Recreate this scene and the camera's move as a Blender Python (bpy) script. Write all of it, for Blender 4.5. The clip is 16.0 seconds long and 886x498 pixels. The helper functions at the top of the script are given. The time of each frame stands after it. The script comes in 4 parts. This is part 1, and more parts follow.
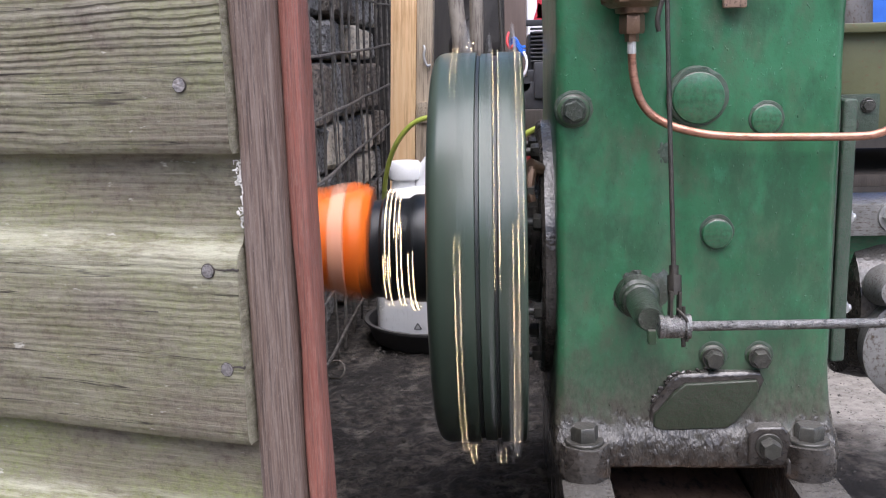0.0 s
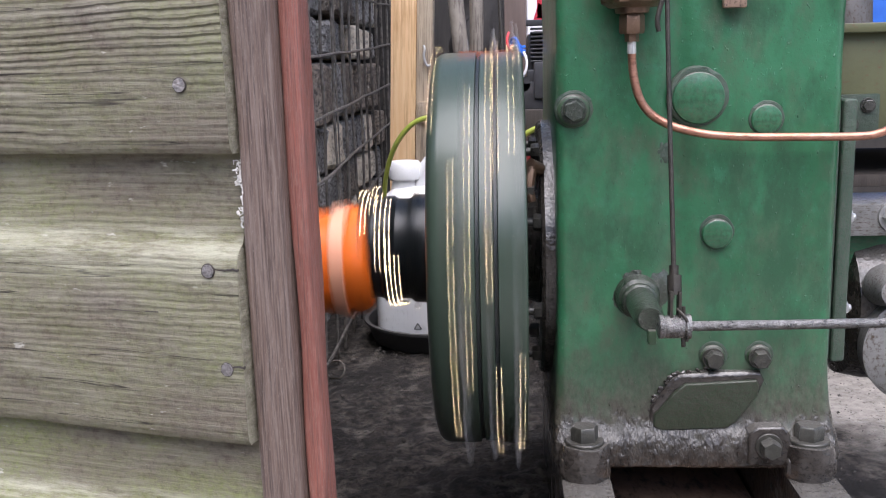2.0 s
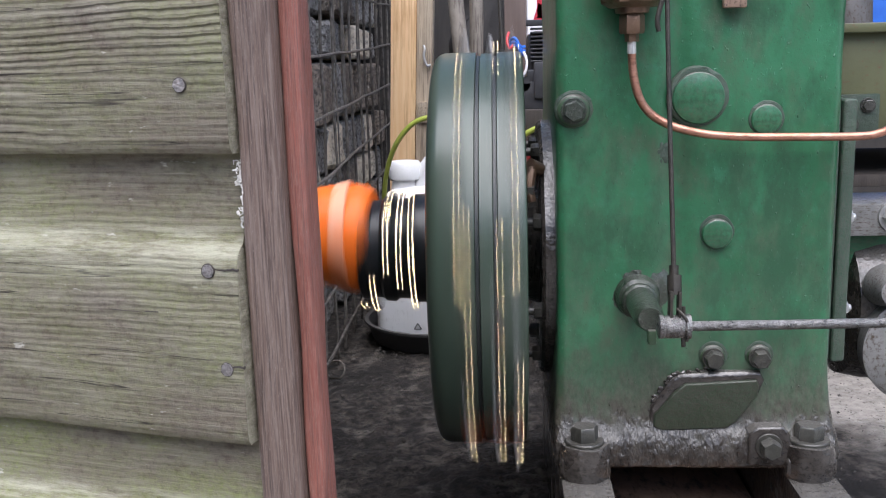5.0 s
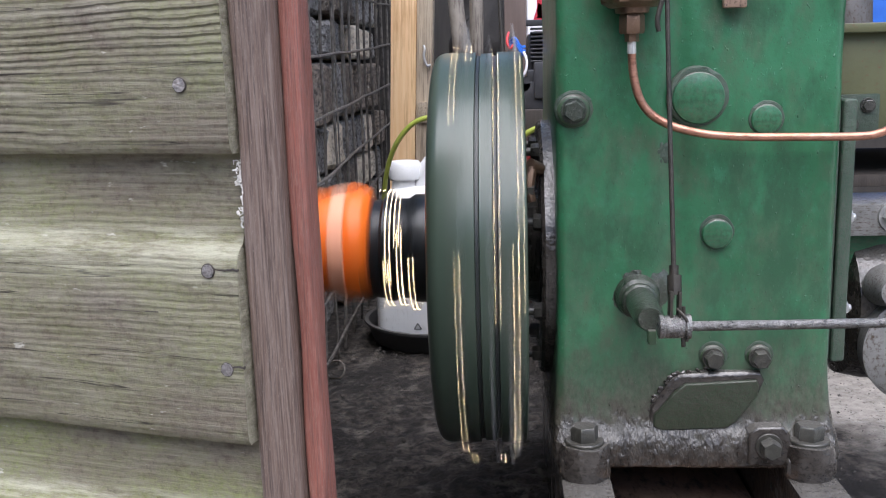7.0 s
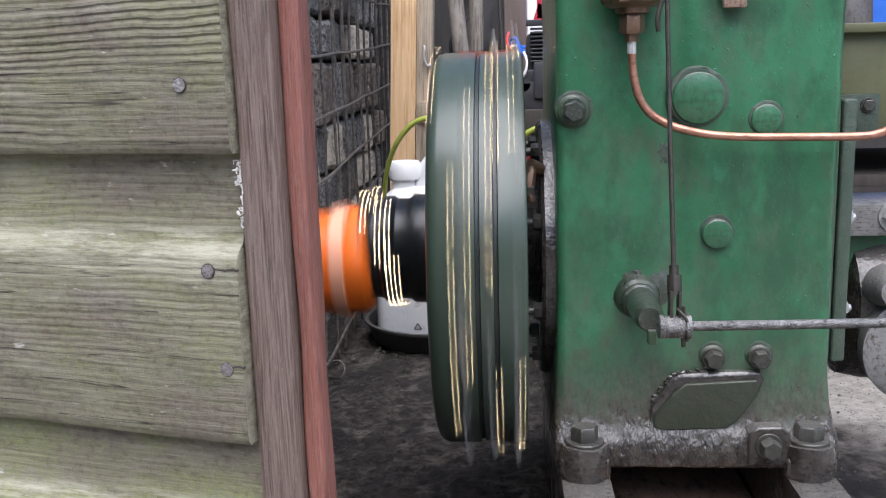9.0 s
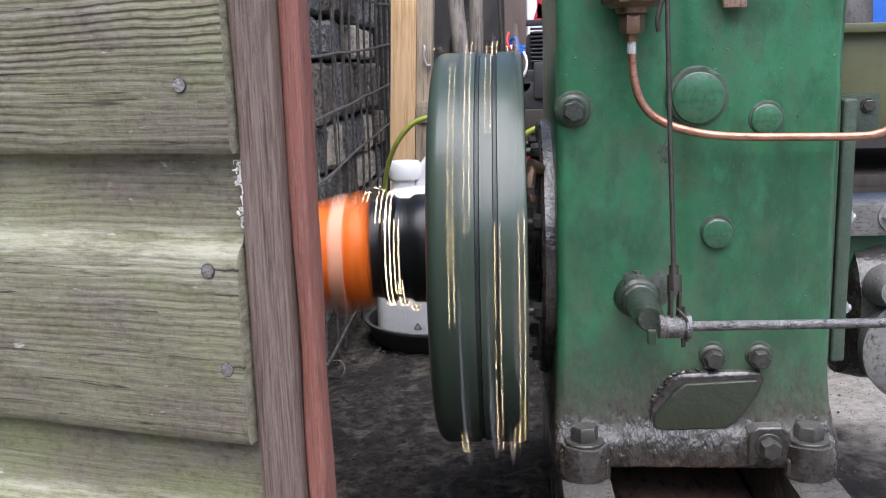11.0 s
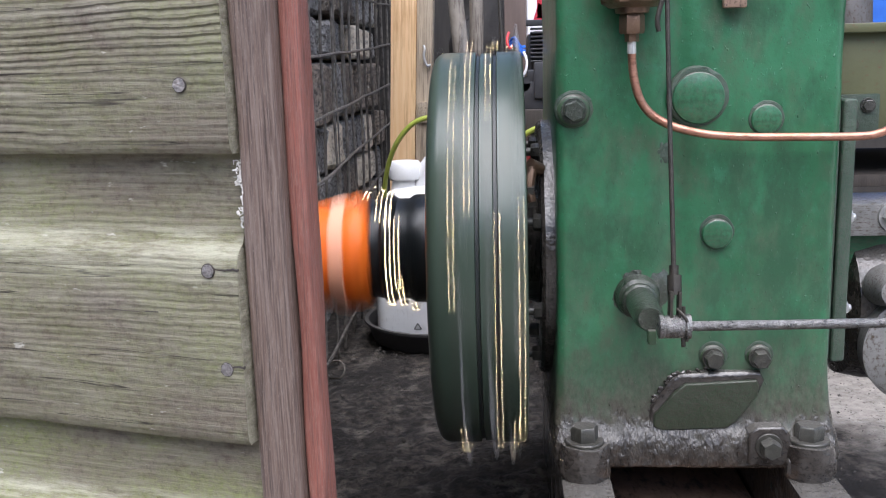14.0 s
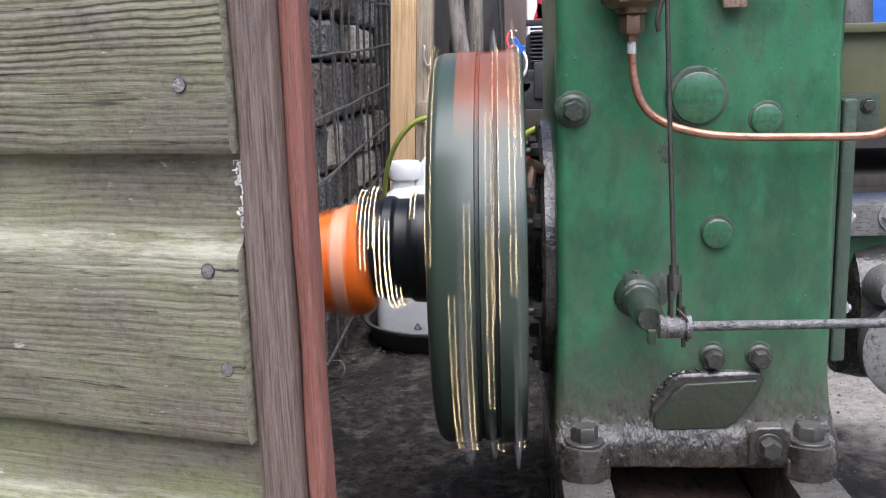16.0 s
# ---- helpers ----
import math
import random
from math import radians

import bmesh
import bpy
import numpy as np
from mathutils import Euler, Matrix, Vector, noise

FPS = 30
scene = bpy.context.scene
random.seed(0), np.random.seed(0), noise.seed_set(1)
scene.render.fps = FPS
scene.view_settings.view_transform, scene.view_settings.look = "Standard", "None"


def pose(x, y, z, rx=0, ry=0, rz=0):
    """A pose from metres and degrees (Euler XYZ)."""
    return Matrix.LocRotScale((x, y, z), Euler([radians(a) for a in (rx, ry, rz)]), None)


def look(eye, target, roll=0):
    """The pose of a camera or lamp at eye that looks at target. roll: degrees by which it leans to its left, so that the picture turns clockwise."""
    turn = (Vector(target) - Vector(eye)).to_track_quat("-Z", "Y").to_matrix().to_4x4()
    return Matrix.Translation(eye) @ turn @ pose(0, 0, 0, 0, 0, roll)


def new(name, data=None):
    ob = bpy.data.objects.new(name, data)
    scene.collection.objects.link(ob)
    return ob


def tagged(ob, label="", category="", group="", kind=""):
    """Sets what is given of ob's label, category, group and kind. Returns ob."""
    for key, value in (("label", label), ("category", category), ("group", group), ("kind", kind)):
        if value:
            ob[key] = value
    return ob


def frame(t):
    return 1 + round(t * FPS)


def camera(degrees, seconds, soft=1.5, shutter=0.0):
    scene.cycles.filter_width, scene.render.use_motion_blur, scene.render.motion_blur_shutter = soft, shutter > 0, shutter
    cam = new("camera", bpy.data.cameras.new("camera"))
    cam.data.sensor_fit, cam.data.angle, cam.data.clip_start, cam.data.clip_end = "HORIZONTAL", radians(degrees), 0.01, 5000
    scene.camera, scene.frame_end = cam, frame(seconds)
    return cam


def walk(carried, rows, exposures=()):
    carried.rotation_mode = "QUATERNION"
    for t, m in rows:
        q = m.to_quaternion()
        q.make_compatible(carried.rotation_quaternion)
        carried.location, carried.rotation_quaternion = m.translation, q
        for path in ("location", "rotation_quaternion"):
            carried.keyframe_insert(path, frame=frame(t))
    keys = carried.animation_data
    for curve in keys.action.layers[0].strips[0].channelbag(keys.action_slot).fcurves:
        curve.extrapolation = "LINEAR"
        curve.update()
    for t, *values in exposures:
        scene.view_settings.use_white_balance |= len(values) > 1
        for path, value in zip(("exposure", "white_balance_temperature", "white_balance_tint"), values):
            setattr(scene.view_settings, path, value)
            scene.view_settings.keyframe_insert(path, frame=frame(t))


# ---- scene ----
cam = camera(49.516, 16.0, soft=1.1, shutter=1.0)
STAND = pose(0, 0, 0.47, 79.137, 1.524, 3.504)
walk(cam, [(0.0, STAND), (16.0, STAND)], exposures=[(0.0, 0.89, 6300, 18), (2.5, 0.84, 6300, 18), (3.4, 0.88, 6300, 17), (4.2, 0.76, 6200, 15), (16.0, 0.86, 6200, 15)])

# ---- daylight: a bright overcast sky before the open shed ----
world = bpy.data.worlds.new("sky")
scene.world = world
world.use_nodes = True
wn = world.node_tree
sky = wn.nodes.new("ShaderNodeTexSky")
sky.sky_type = "NISHITA"
sky.sun_disc = False
sky.sun_elevation, sky.sun_rotation = radians(65), radians(173)
sky.air_density, sky.dust_density, sky.ozone_density = 1.0, 1.5, 2.0
wn.links.new(sky.outputs["Color"], wn.nodes["Background"].inputs["Color"])
wn.nodes["Background"].inputs["Strength"].default_value = 0.13
sun = new("sun", bpy.data.lights.new("sun", "SUN"))
sun.data.energy, sun.data.angle, sun.data.color = 3.6, radians(70), (1.0, 0.985, 0.97)
sun.matrix_world = look((0.2, -0.75, 3.6), (0, 0.8, 0.2))


# ---- materials ----
def material(name, a, b, scale=30, rough=0.6, metal=0.0, bump=0.25, stretch=(1, 1, 1), stain=None, stain_scale=6,
             stain_at=(0.5, 0.65), fine=None, gloss_spread=0.12, dust=None, depth=0.002, speck=None, specular=0.5, grime=None, coat=0.0, speck_scale=0, blotch=None, nibs=False, relief=8):
    """Paint or raw surface: grain between a and b, larger stains, fine relief; dust lies on faces that look up."""
    m = bpy.data.materials.new(name)
    m.use_nodes = True
    t = m.node_tree
    n, l = t.nodes, t.links
    bsdf = n["Principled BSDF"]
    co = n.new("ShaderNodeTexCoord")
    mp = n.new("ShaderNodeMapping")
    mp.inputs["Scale"].default_value = stretch
    l.new(co.outputs["Object"], mp.inputs["Vector"])

    def noise_at(s, detail=6, roughness=0.6, vec=mp):
        x = n.new("ShaderNodeTexNoise")
        x.inputs["Scale"].default_value, x.inputs["Detail"].default_value = s, detail
        x.inputs["Roughness"].default_value = roughness
        l.new(vec.outputs[0], x.inputs["Vector"])
        return x.outputs["Fac"]

    def ramp(value, lo, hi):
        x = n.new("ShaderNodeMapRange")
        x.inputs["From Min"].default_value, x.inputs["From Max"].default_value = lo, hi
        l.new(value, x.inputs["Value"])
        return x.outputs["Result"]

    def mix(fac, c, d):
        x = n.new("ShaderNodeMix")
        x.data_type = "RGBA"
        for key, v in ((0, fac), (6, c), (7, d)):
            if isinstance(v, tuple):
                x.inputs[key].default_value = (*v, 1)
            else:
                l.new(v, x.inputs[key])
        return x.outputs[2]

    grain = noise_at(scale)
    colour = mix(ramp(grain, 0.3, 0.7), a, b)
    info = n.new("ShaderNodeObjectInfo")
    if fine:
        colour = mix(ramp(noise_at(scale * 6, 4), 0.55, 0.75), colour, fine)
    if stain:
        colour = mix(ramp(noise_at(stain_scale, 8, 0.68, co), *stain_at), colour, stain)
    if blotch:
        colour = mix(ramp(noise_at(blotch[1], 7, 0.7, co), 0.46, 0.62), colour, blotch[0])
    if speck:
        colour = mix(ramp(noise_at(speck_scale or max(scale * 9, 120), 5, 0.6, co), 0.63, 0.71), colour, speck)
    if dust:
        geo = n.new("ShaderNodeNewGeometry")
        sep = n.new("ShaderNodeSeparateXYZ")
        l.new(geo.outputs["Normal"], sep.inputs[0])
        up = ramp(sep.outputs["Z"], 0.25, 0.75)
        mul = n.new("ShaderNodeMath")
        mul.operation = "MULTIPLY"
        l.new(up, mul.inputs[0])
        l.new(ramp(noise_at(90, 5, 0.6, co), 0.3, 0.5), mul.inputs[1])
        colour = mix(mul.outputs[0], colour, dust)
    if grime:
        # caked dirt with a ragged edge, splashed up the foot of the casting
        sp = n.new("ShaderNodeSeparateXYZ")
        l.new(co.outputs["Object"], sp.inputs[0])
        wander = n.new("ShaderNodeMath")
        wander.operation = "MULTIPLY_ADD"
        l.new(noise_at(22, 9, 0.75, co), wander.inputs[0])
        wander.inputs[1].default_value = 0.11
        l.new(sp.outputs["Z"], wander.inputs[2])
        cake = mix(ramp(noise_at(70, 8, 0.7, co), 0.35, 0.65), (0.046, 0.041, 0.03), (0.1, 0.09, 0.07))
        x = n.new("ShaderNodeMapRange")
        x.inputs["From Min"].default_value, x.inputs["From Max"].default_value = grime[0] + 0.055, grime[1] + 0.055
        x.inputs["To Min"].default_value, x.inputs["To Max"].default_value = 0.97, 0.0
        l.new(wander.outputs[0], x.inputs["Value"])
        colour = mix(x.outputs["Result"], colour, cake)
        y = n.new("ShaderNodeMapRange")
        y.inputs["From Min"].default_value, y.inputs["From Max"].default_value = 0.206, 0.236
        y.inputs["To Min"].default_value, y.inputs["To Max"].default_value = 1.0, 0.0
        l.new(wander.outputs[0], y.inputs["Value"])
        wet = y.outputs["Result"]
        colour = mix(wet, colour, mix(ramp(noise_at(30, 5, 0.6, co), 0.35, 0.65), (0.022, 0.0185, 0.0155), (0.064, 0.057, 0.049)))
    vary = n.new("ShaderNodeHueSaturation")
    val = n.new("ShaderNodeMapRange")
    val.inputs["To Min"].default_value, val.inputs["To Max"].default_value = 0.86, 1.14
    l.new(info.outputs["Random"], val.inputs["Value"])
    l.new(val.outputs["Result"], vary.inputs["Value"])
    l.new(colour, vary.inputs["Color"])
    l.new(vary.outputs["Color"], bsdf.inputs["Base Color"])
    bsdf.inputs["Metallic"].default_value = metal
    bsdf.inputs["Coat Weight"].default_value, bsdf.inputs["Coat Roughness"].default_value = coat, 0.18
    bsdf.inputs["Specular IOR Level"].default_value = specular
    g = n.new("ShaderNodeMapRange")
    g.inputs["To Min"].default_value, g.inputs["To Max"].default_value = max(0.03, rough - gloss_spread), min(1, rough + gloss_spread)
    l.new(grain, g.inputs["Value"])
    l.new(g.outputs["Result"], bsdf.inputs["Roughness"])
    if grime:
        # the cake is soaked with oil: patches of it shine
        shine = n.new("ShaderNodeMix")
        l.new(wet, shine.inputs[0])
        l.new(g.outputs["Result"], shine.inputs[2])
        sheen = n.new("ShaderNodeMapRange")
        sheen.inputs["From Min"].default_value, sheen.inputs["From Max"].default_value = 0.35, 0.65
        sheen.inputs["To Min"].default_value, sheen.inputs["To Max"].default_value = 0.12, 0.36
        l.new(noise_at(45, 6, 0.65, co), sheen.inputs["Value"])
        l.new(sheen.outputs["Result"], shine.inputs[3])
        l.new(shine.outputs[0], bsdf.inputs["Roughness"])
    bp = n.new("ShaderNodeBump")
    bp.inputs["Strength"].default_value, bp.inputs["Distance"].default_value = bump, depth
    l.new(noise_at(max(scale * 2.5, 2.5), relief, 0.65), bp.inputs["Height"])
    l.new(bp.outputs["Normal"], bsdf.inputs["Normal"])
    if nibs:
        grit = n.new("ShaderNodeBump")
        grit.inputs["Distance"].default_value = 0.0009
        l.new(ramp(noise_at(120, 1, 0.4, co), 0.71, 0.84), grit.inputs["Height"])
        l.new(bp.outputs["Normal"], grit.inputs["Normal"])
        l.new(grit.outputs["Normal"], bsdf.inputs["Normal"])
        bp = grit
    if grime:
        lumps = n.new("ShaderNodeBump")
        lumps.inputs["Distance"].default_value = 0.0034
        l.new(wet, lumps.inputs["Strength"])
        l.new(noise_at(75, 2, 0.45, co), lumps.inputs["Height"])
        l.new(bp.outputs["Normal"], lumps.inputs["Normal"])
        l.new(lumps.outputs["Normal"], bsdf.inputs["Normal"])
    return m


def glow(name, colour, strength):
    m = bpy.data.materials.new(name)
    m.use_nodes = True
    b = m.node_tree.nodes["Principled BSDF"]
    b.inputs["Base Color"].default_value = (*colour, 1)
    b.inputs["Emission Color"].default_value = (*colour, 1)
    b.inputs["Emission Strength"].default_value = strength
    return m


def cladding_material(name, rings_seen, algae_seen):
    """Weathered softwood: raised horizontal grain, grey-brown with green algae."""
    m = bpy.data.materials.new(name)
    m.use_nodes = True
    t = m.node_tree
    n, l = t.nodes, t.links
    bsdf = n["Principled BSDF"]
    co = n.new("ShaderNodeTexCoord")
    info = n.new("ShaderNodeObjectInfo")

    def node(kind, **values):
        x = n.new(kind)
        for k, v in values.items():
            x.inputs[k.replace("_", " ")].default_value = v
        return x

    def mapped(scale, shift=True):
        x = node("ShaderNodeMapping", Scale=scale)
        l.new(co.outputs["Object"], x.inputs["Vector"])
        if shift:
            mul = n.new("ShaderNodeVectorMath")
            mul.operation = "SCALE"
            mul.inputs[0].default_value = (3.1, 1.7, 2.3)
            l.new(info.outputs["Random"], mul.inputs["Scale"])
            l.new(mul.outputs[0], x.inputs["Location"])
        return x.outputs[0]

    def tex(vec, scale, detail=6, rough=0.6, distort=0.0):
        x = node("ShaderNodeTexNoise", Scale=scale, Detail=detail, Roughness=rough, Distortion=distort)
        l.new(vec, x.inputs["Vector"])
        return x.outputs["Fac"]

    def rng(v, a, b, c=0.0, d=1.0):
        x = n.new("ShaderNodeMapRange")
        for i, k in enumerate((a, b, c, d)):
            x.inputs[i + 1].default_value = k
        l.new(v, x.inputs[0])
        return x.outputs[0]

    def mix(fac, c, d):
        x = n.new("ShaderNodeMix")
        x.data_type = "RGBA"
        for key, v in ((0, fac), (6, c), (7, d)):
            if isinstance(v, tuple):
                x.inputs[key].default_value = (*v, 1)
            else:
                l.new(v, x.inputs[key])
        return x.outputs[2]

    # growth rings: bands along the board, bent by a slow noise
    warp = n.new("ShaderNodeVectorMath")
    warp.operation = "MULTIPLY_ADD"
    wob = node("ShaderNodeTexNoise", Scale=1.0, Detail=2.0)
    l.new(mapped((7, 7, 12)), wob.inputs["Vector"])
    l.new(wob.outputs["Color"], warp.inputs[0])
    warp.inputs[1].default_value = (0, 0, 0.02)
    l.new(mapped((1, 1, 1)), warp.inputs[2])
    wave = node("ShaderNodeTexWave", Scale=72.0, Distortion=1.3, Detail=4.0)
    wave.inputs["Detail Scale"].default_value = 1.2
    wave.bands_direction = "Z"
    l.new(warp.outputs[0], wave.inputs["Vector"])
    rings = wave.outputs["Fac"]
    fibre = tex(mapped((14, 14, 420)), 1.0, 6, 0.7)
    blotch = tex(mapped((9, 9, 26)), 1.0, 6, 0.65)
    algae = tex(mapped((11, 11, 22)), 1.0, 7, 0.72)
    fleck = tex(mapped((60, 60, 200)), 1.0, 3, 0.6)

    colour = mix(rng(fibre, 0.3, 0.72), (0.095, 0.077, 0.056), (0.215, 0.183, 0.142))
    show = n.new("ShaderNodeMath")
    show.operation = "MULTIPLY"
    l.new(rng(rings, 0.0, 0.75, 0.6, 0.0), show.inputs[0])
    l.new(rng(tex(mapped((5, 5, 14)), 1.0, 3), 0.36, 0.6, 0.12 * rings_seen, rings_seen), show.inputs[1])
    colour = mix(show.outputs[0], colour, (0.07, 0.054, 0.042))
    colour = mix(rng(blotch, 0.44, 0.64, 0.0, 0.65), colour, (0.32, 0.295, 0.235))
    damp = tex(mapped((8, 8, 28)), 1.0, 7, 0.72)
    colour = mix(rng(damp, 0.48, 0.62, 0.0, 0.75), colour, (0.085, 0.067, 0.053))
    # algae lies in patches, and inside a patch in specks
    film = n.new("ShaderNodeMath")
    film.operation = "MULTIPLY"
    l.new(rng(algae, 0.38, 0.6, 0.0, algae_seen), film.inputs[0])
    l.new(rng(tex(mapped((260, 260, 340)), 1.0, 5, 0.75), 0.36, 0.62, 0.25, 1.0), film.inputs[1])
    colour = mix(film.outputs[0], colour, (0.19, 0.212, 0.08))
    colour = mix(rng(fleck, 0.68, 0.74, 0.0, 0.7), colour, (0.5, 0.48, 0.42))
    fuzz = tex(mapped((210, 210, 250)), 1.0, 4, 0.7)
    colour = mix(rng(fuzz, 0.4, 0.7, 0.0, 0.4), colour, (0.23, 0.225, 0.165))
    colour = mix(rng(fuzz, 0.44, 0.28, 0.0, 0.35), colour, (0.045, 0.038, 0.03))
    # drying checks: thin dark lines along the grain, and pale worn fibres
    check = tex(mapped((3.2, 3.2, 150)), 1.0, 3, 0.5)
    near = n.new("ShaderNodeMath")
    near.operation = "MULTIPLY"
    l.new(rng(check, 0.635, 0.645), near.inputs[0])
    l.new(rng(check, 0.66, 0.65), near.inputs[1])
    checks = rng(near.outputs[0], 0.0, 1.0, 0.0, 0.85)
    colour = mix(checks, colour, (0.03, 0.024, 0.02))
    worn = tex(mapped((16, 16, 300)), 1.0, 5, 0.7)
    colour = mix(rng(worn, 0.62, 0.74, 0.0, 0.35), colour, (0.42, 0.4, 0.32))
    # pale board shoulder: lichen bleaching, with light on the ledge put into the colour
    sp = n.new("ShaderNodeSeparateXYZ")
    l.new(co.outputs["Object"], sp.inputs[0])
    crest = n.new("ShaderNodeMath")
    crest.operation = "MULTIPLY"
    up_edge = n.new("ShaderNodeMath")
    up_edge.operation = "MULTIPLY"
    l.new(rng(sp.outputs["Z"], 0.084, 0.102), up_edge.inputs[0])
    l.new(rng(sp.outputs["Z"], 0.120, 0.110), up_edge.inputs[1])
    l.new(up_edge.outputs[0], crest.inputs[0])
    l.new(rng(tex(mapped((22, 22, 150)), 1.0, 6, 0.75), 0.42, 0.62, 0.0, 0.62), crest.inputs[1])
    colour = mix(crest.outputs[0], colour, (0.45, 0.44, 0.335))
    l.new(colour, bsdf.inputs["Base Color"])
    bsdf.inputs["Roughness"].default_value = 0.85
    bsdf.inputs["Specular IOR Level"].default_value = 0.25
    rough_sum = n.new("ShaderNodeMath")
    l.new(fibre, rough_sum.inputs[0])
    l.new(fuzz, rough_sum.inputs[1])
    height = n.new("ShaderNodeMath")
    height.operation = "MULTIPLY_ADD"
    l.new(rough_sum.outputs[0], height.inputs[0])
    height.inputs[1].default_value = 0.4
    low = n.new("ShaderNodeMath")
    low.operation = "MULTIPLY"
    l.new(show.outputs[0], low.inputs[0])
    low.inputs[1].default_value = -1.3
    l.new(low.outputs[0], height.inputs[2])
    bp = node("ShaderNodeBump", Strength=1.0, Distance=0.0022)
    l.new(height.outputs[0], bp.inputs["Height"])
    l.new(bp.outputs["Normal"], bsdf.inputs["Normal"])
    return m


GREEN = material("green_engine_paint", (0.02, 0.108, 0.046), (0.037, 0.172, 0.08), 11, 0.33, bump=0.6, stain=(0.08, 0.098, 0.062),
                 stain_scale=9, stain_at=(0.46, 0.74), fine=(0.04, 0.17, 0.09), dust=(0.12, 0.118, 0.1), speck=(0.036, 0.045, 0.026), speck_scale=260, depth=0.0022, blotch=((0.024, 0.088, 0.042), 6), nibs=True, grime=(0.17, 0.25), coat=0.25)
DULL = material("oily_green_paint", (0.022, 0.066, 0.028), (0.04, 0.095, 0.045), 30, 0.4, bump=0.4, stain=(0.05, 0.045, 0.034),
                stain_scale=18, stain_at=(0.42, 0.66), dust=(0.11, 0.105, 0.09), depth=0.001, speck=(0.02, 0.02, 0.016))
PLATE = material("dull_olive_green", (0.016, 0.034, 0.016), (0.029, 0.05, 0.025), 40, 0.4, bump=0.8, stain=(0.045, 0.041, 0.031), stain_scale=34, stain_at=(0.44, 0.66), speck=(0.016, 0.015, 0.012), depth=0.002, blotch=((0.034, 0.031, 0.023), 75))
DIRTYGREEN = material("dirty_green", (0.018, 0.06, 0.032), (0.05, 0.085, 0.055), 60, 0.5, bump=0.6, stain=(0.07, 0.07, 0.06), stain_scale=50, stain_at=(0.42, 0.62))
OILY = material("greasy_green", (0.02, 0.035, 0.022), (0.055, 0.07, 0.048), 70, 0.32, bump=0.8, stain=(0.02, 0.017, 0.014), stain_scale=40, stain_at=(0.45, 0.62), fine=(0.15, 0.15, 0.13), depth=0.002, coat=0.5)
GRIMY = material("grimy_cast_iron", (0.024, 0.02, 0.017), (0.066, 0.058, 0.05), 20, 0.26, bump=1.0, stain=(0.018, 0.015, 0.0125),
                 stain_scale=12, stain_at=(0.46, 0.66), dust=(0.1, 0.094, 0.084), depth=0.0038, gloss_spread=0.14, coat=0.5, relief=3)
WHEEL = material("dark_flywheel_paint", (0.031, 0.05, 0.035), (0.043, 0.066, 0.047), 20, 0.33, bump=0.1, stain=(0.05, 0.052, 0.04), stain_scale=9, specular=0.55, coat=0.1)
GROOVE = material("dark_groove", (0.017, 0.021, 0.02), (0.026, 0.031, 0.03), 20, 0.4)
COPPER = material("aged_copper", (0.5, 0.23, 0.145), (0.66, 0.35, 0.25), 60, 0.42, 0.85, 0.25, stain=(0.24, 0.11, 0.075), stain_scale=26, stain_at=(0.5, 0.7))
BRASS = material("brown_brass", (0.14, 0.085, 0.055), (0.22, 0.14, 0.09), 90, 0.45, 0.6, 0.3, dust=(0.2, 0.17, 0.14))
STEEL = material("oily_steel", (0.2, 0.195, 0.185), (0.5, 0.49, 0.48), 150, 0.3, 0.8, 0.9, stain=(0.03, 0.026, 0.022), stain_scale=140, stain_at=(0.42, 0.62))
DARKROD = material("dark_oily_rod", (0.02, 0.018, 0.014), (0.05, 0.044, 0.035), 120, 0.45, 0.3, 0.4)
SOLDER = material("grey_solder", (0.5, 0.49, 0.46), (0.65, 0.64, 0.62), 90, 0.5, 0.5)
BOLT = material("greasy_bolt", (0.03, 0.032, 0.026), (0.085, 0.082, 0.068), 110, 0.38, 0.35, 0.6, stain=(0.02, 0.017, 0.014), stain_scale=90, dust=(0.09, 0.086, 0.075), coat=0.4)
ZINC = material("dull_zinc", (0.42, 0.42, 0.41), (0.6, 0.6, 0.58), 120, 0.4, 0.7)
OLIVE = material("olive_paint", (0.085, 0.09, 0.04), (0.115, 0.12, 0.058), 25, 0.5, stain=(0.12, 0.07, 0.035), stain_scale=22, stain_at=(0.58, 0.7), dust=(0.13, 0.125, 0.1))
ALLOY = material("grey_alloy", (0.2, 0.2, 0.19), (0.34, 0.335, 0.32), 40, 0.5, 0.4, stain=(0.1, 0.075, 0.055), stain_scale=20)
BLACKPLASTIC = material("black_plastic", (0.03, 0.03, 0.032), (0.05, 0.05, 0.053), 60, 0.38, bump=0.1)
RUBBER = material("black_rubber", (0.02, 0.02, 0.021), (0.035, 0.034, 0.033), 50, 0.6, bump=0.3, dust=(0.1, 0.095, 0.09))
TAPE = material("black_tape", (0.006, 0.008, 0.009), (0.014, 0.017, 0.018), 40, 0.3, bump=0.3)
ORANGE = material("orange_plastic", (1.0, 0.15, 0.01), (1.0, 0.235, 0.026), 35, 0.4, bump=0.3, specular=0.4)
PALE = material("pale_orange_sheen", (0.95, 0.42, 0.24), (1.0, 0.5, 0.33), 35, 0.4)
PATCH = material("orange_tape", (0.88, 0.13, 0.022), (0.97, 0.2, 0.05), 40, 0.4)
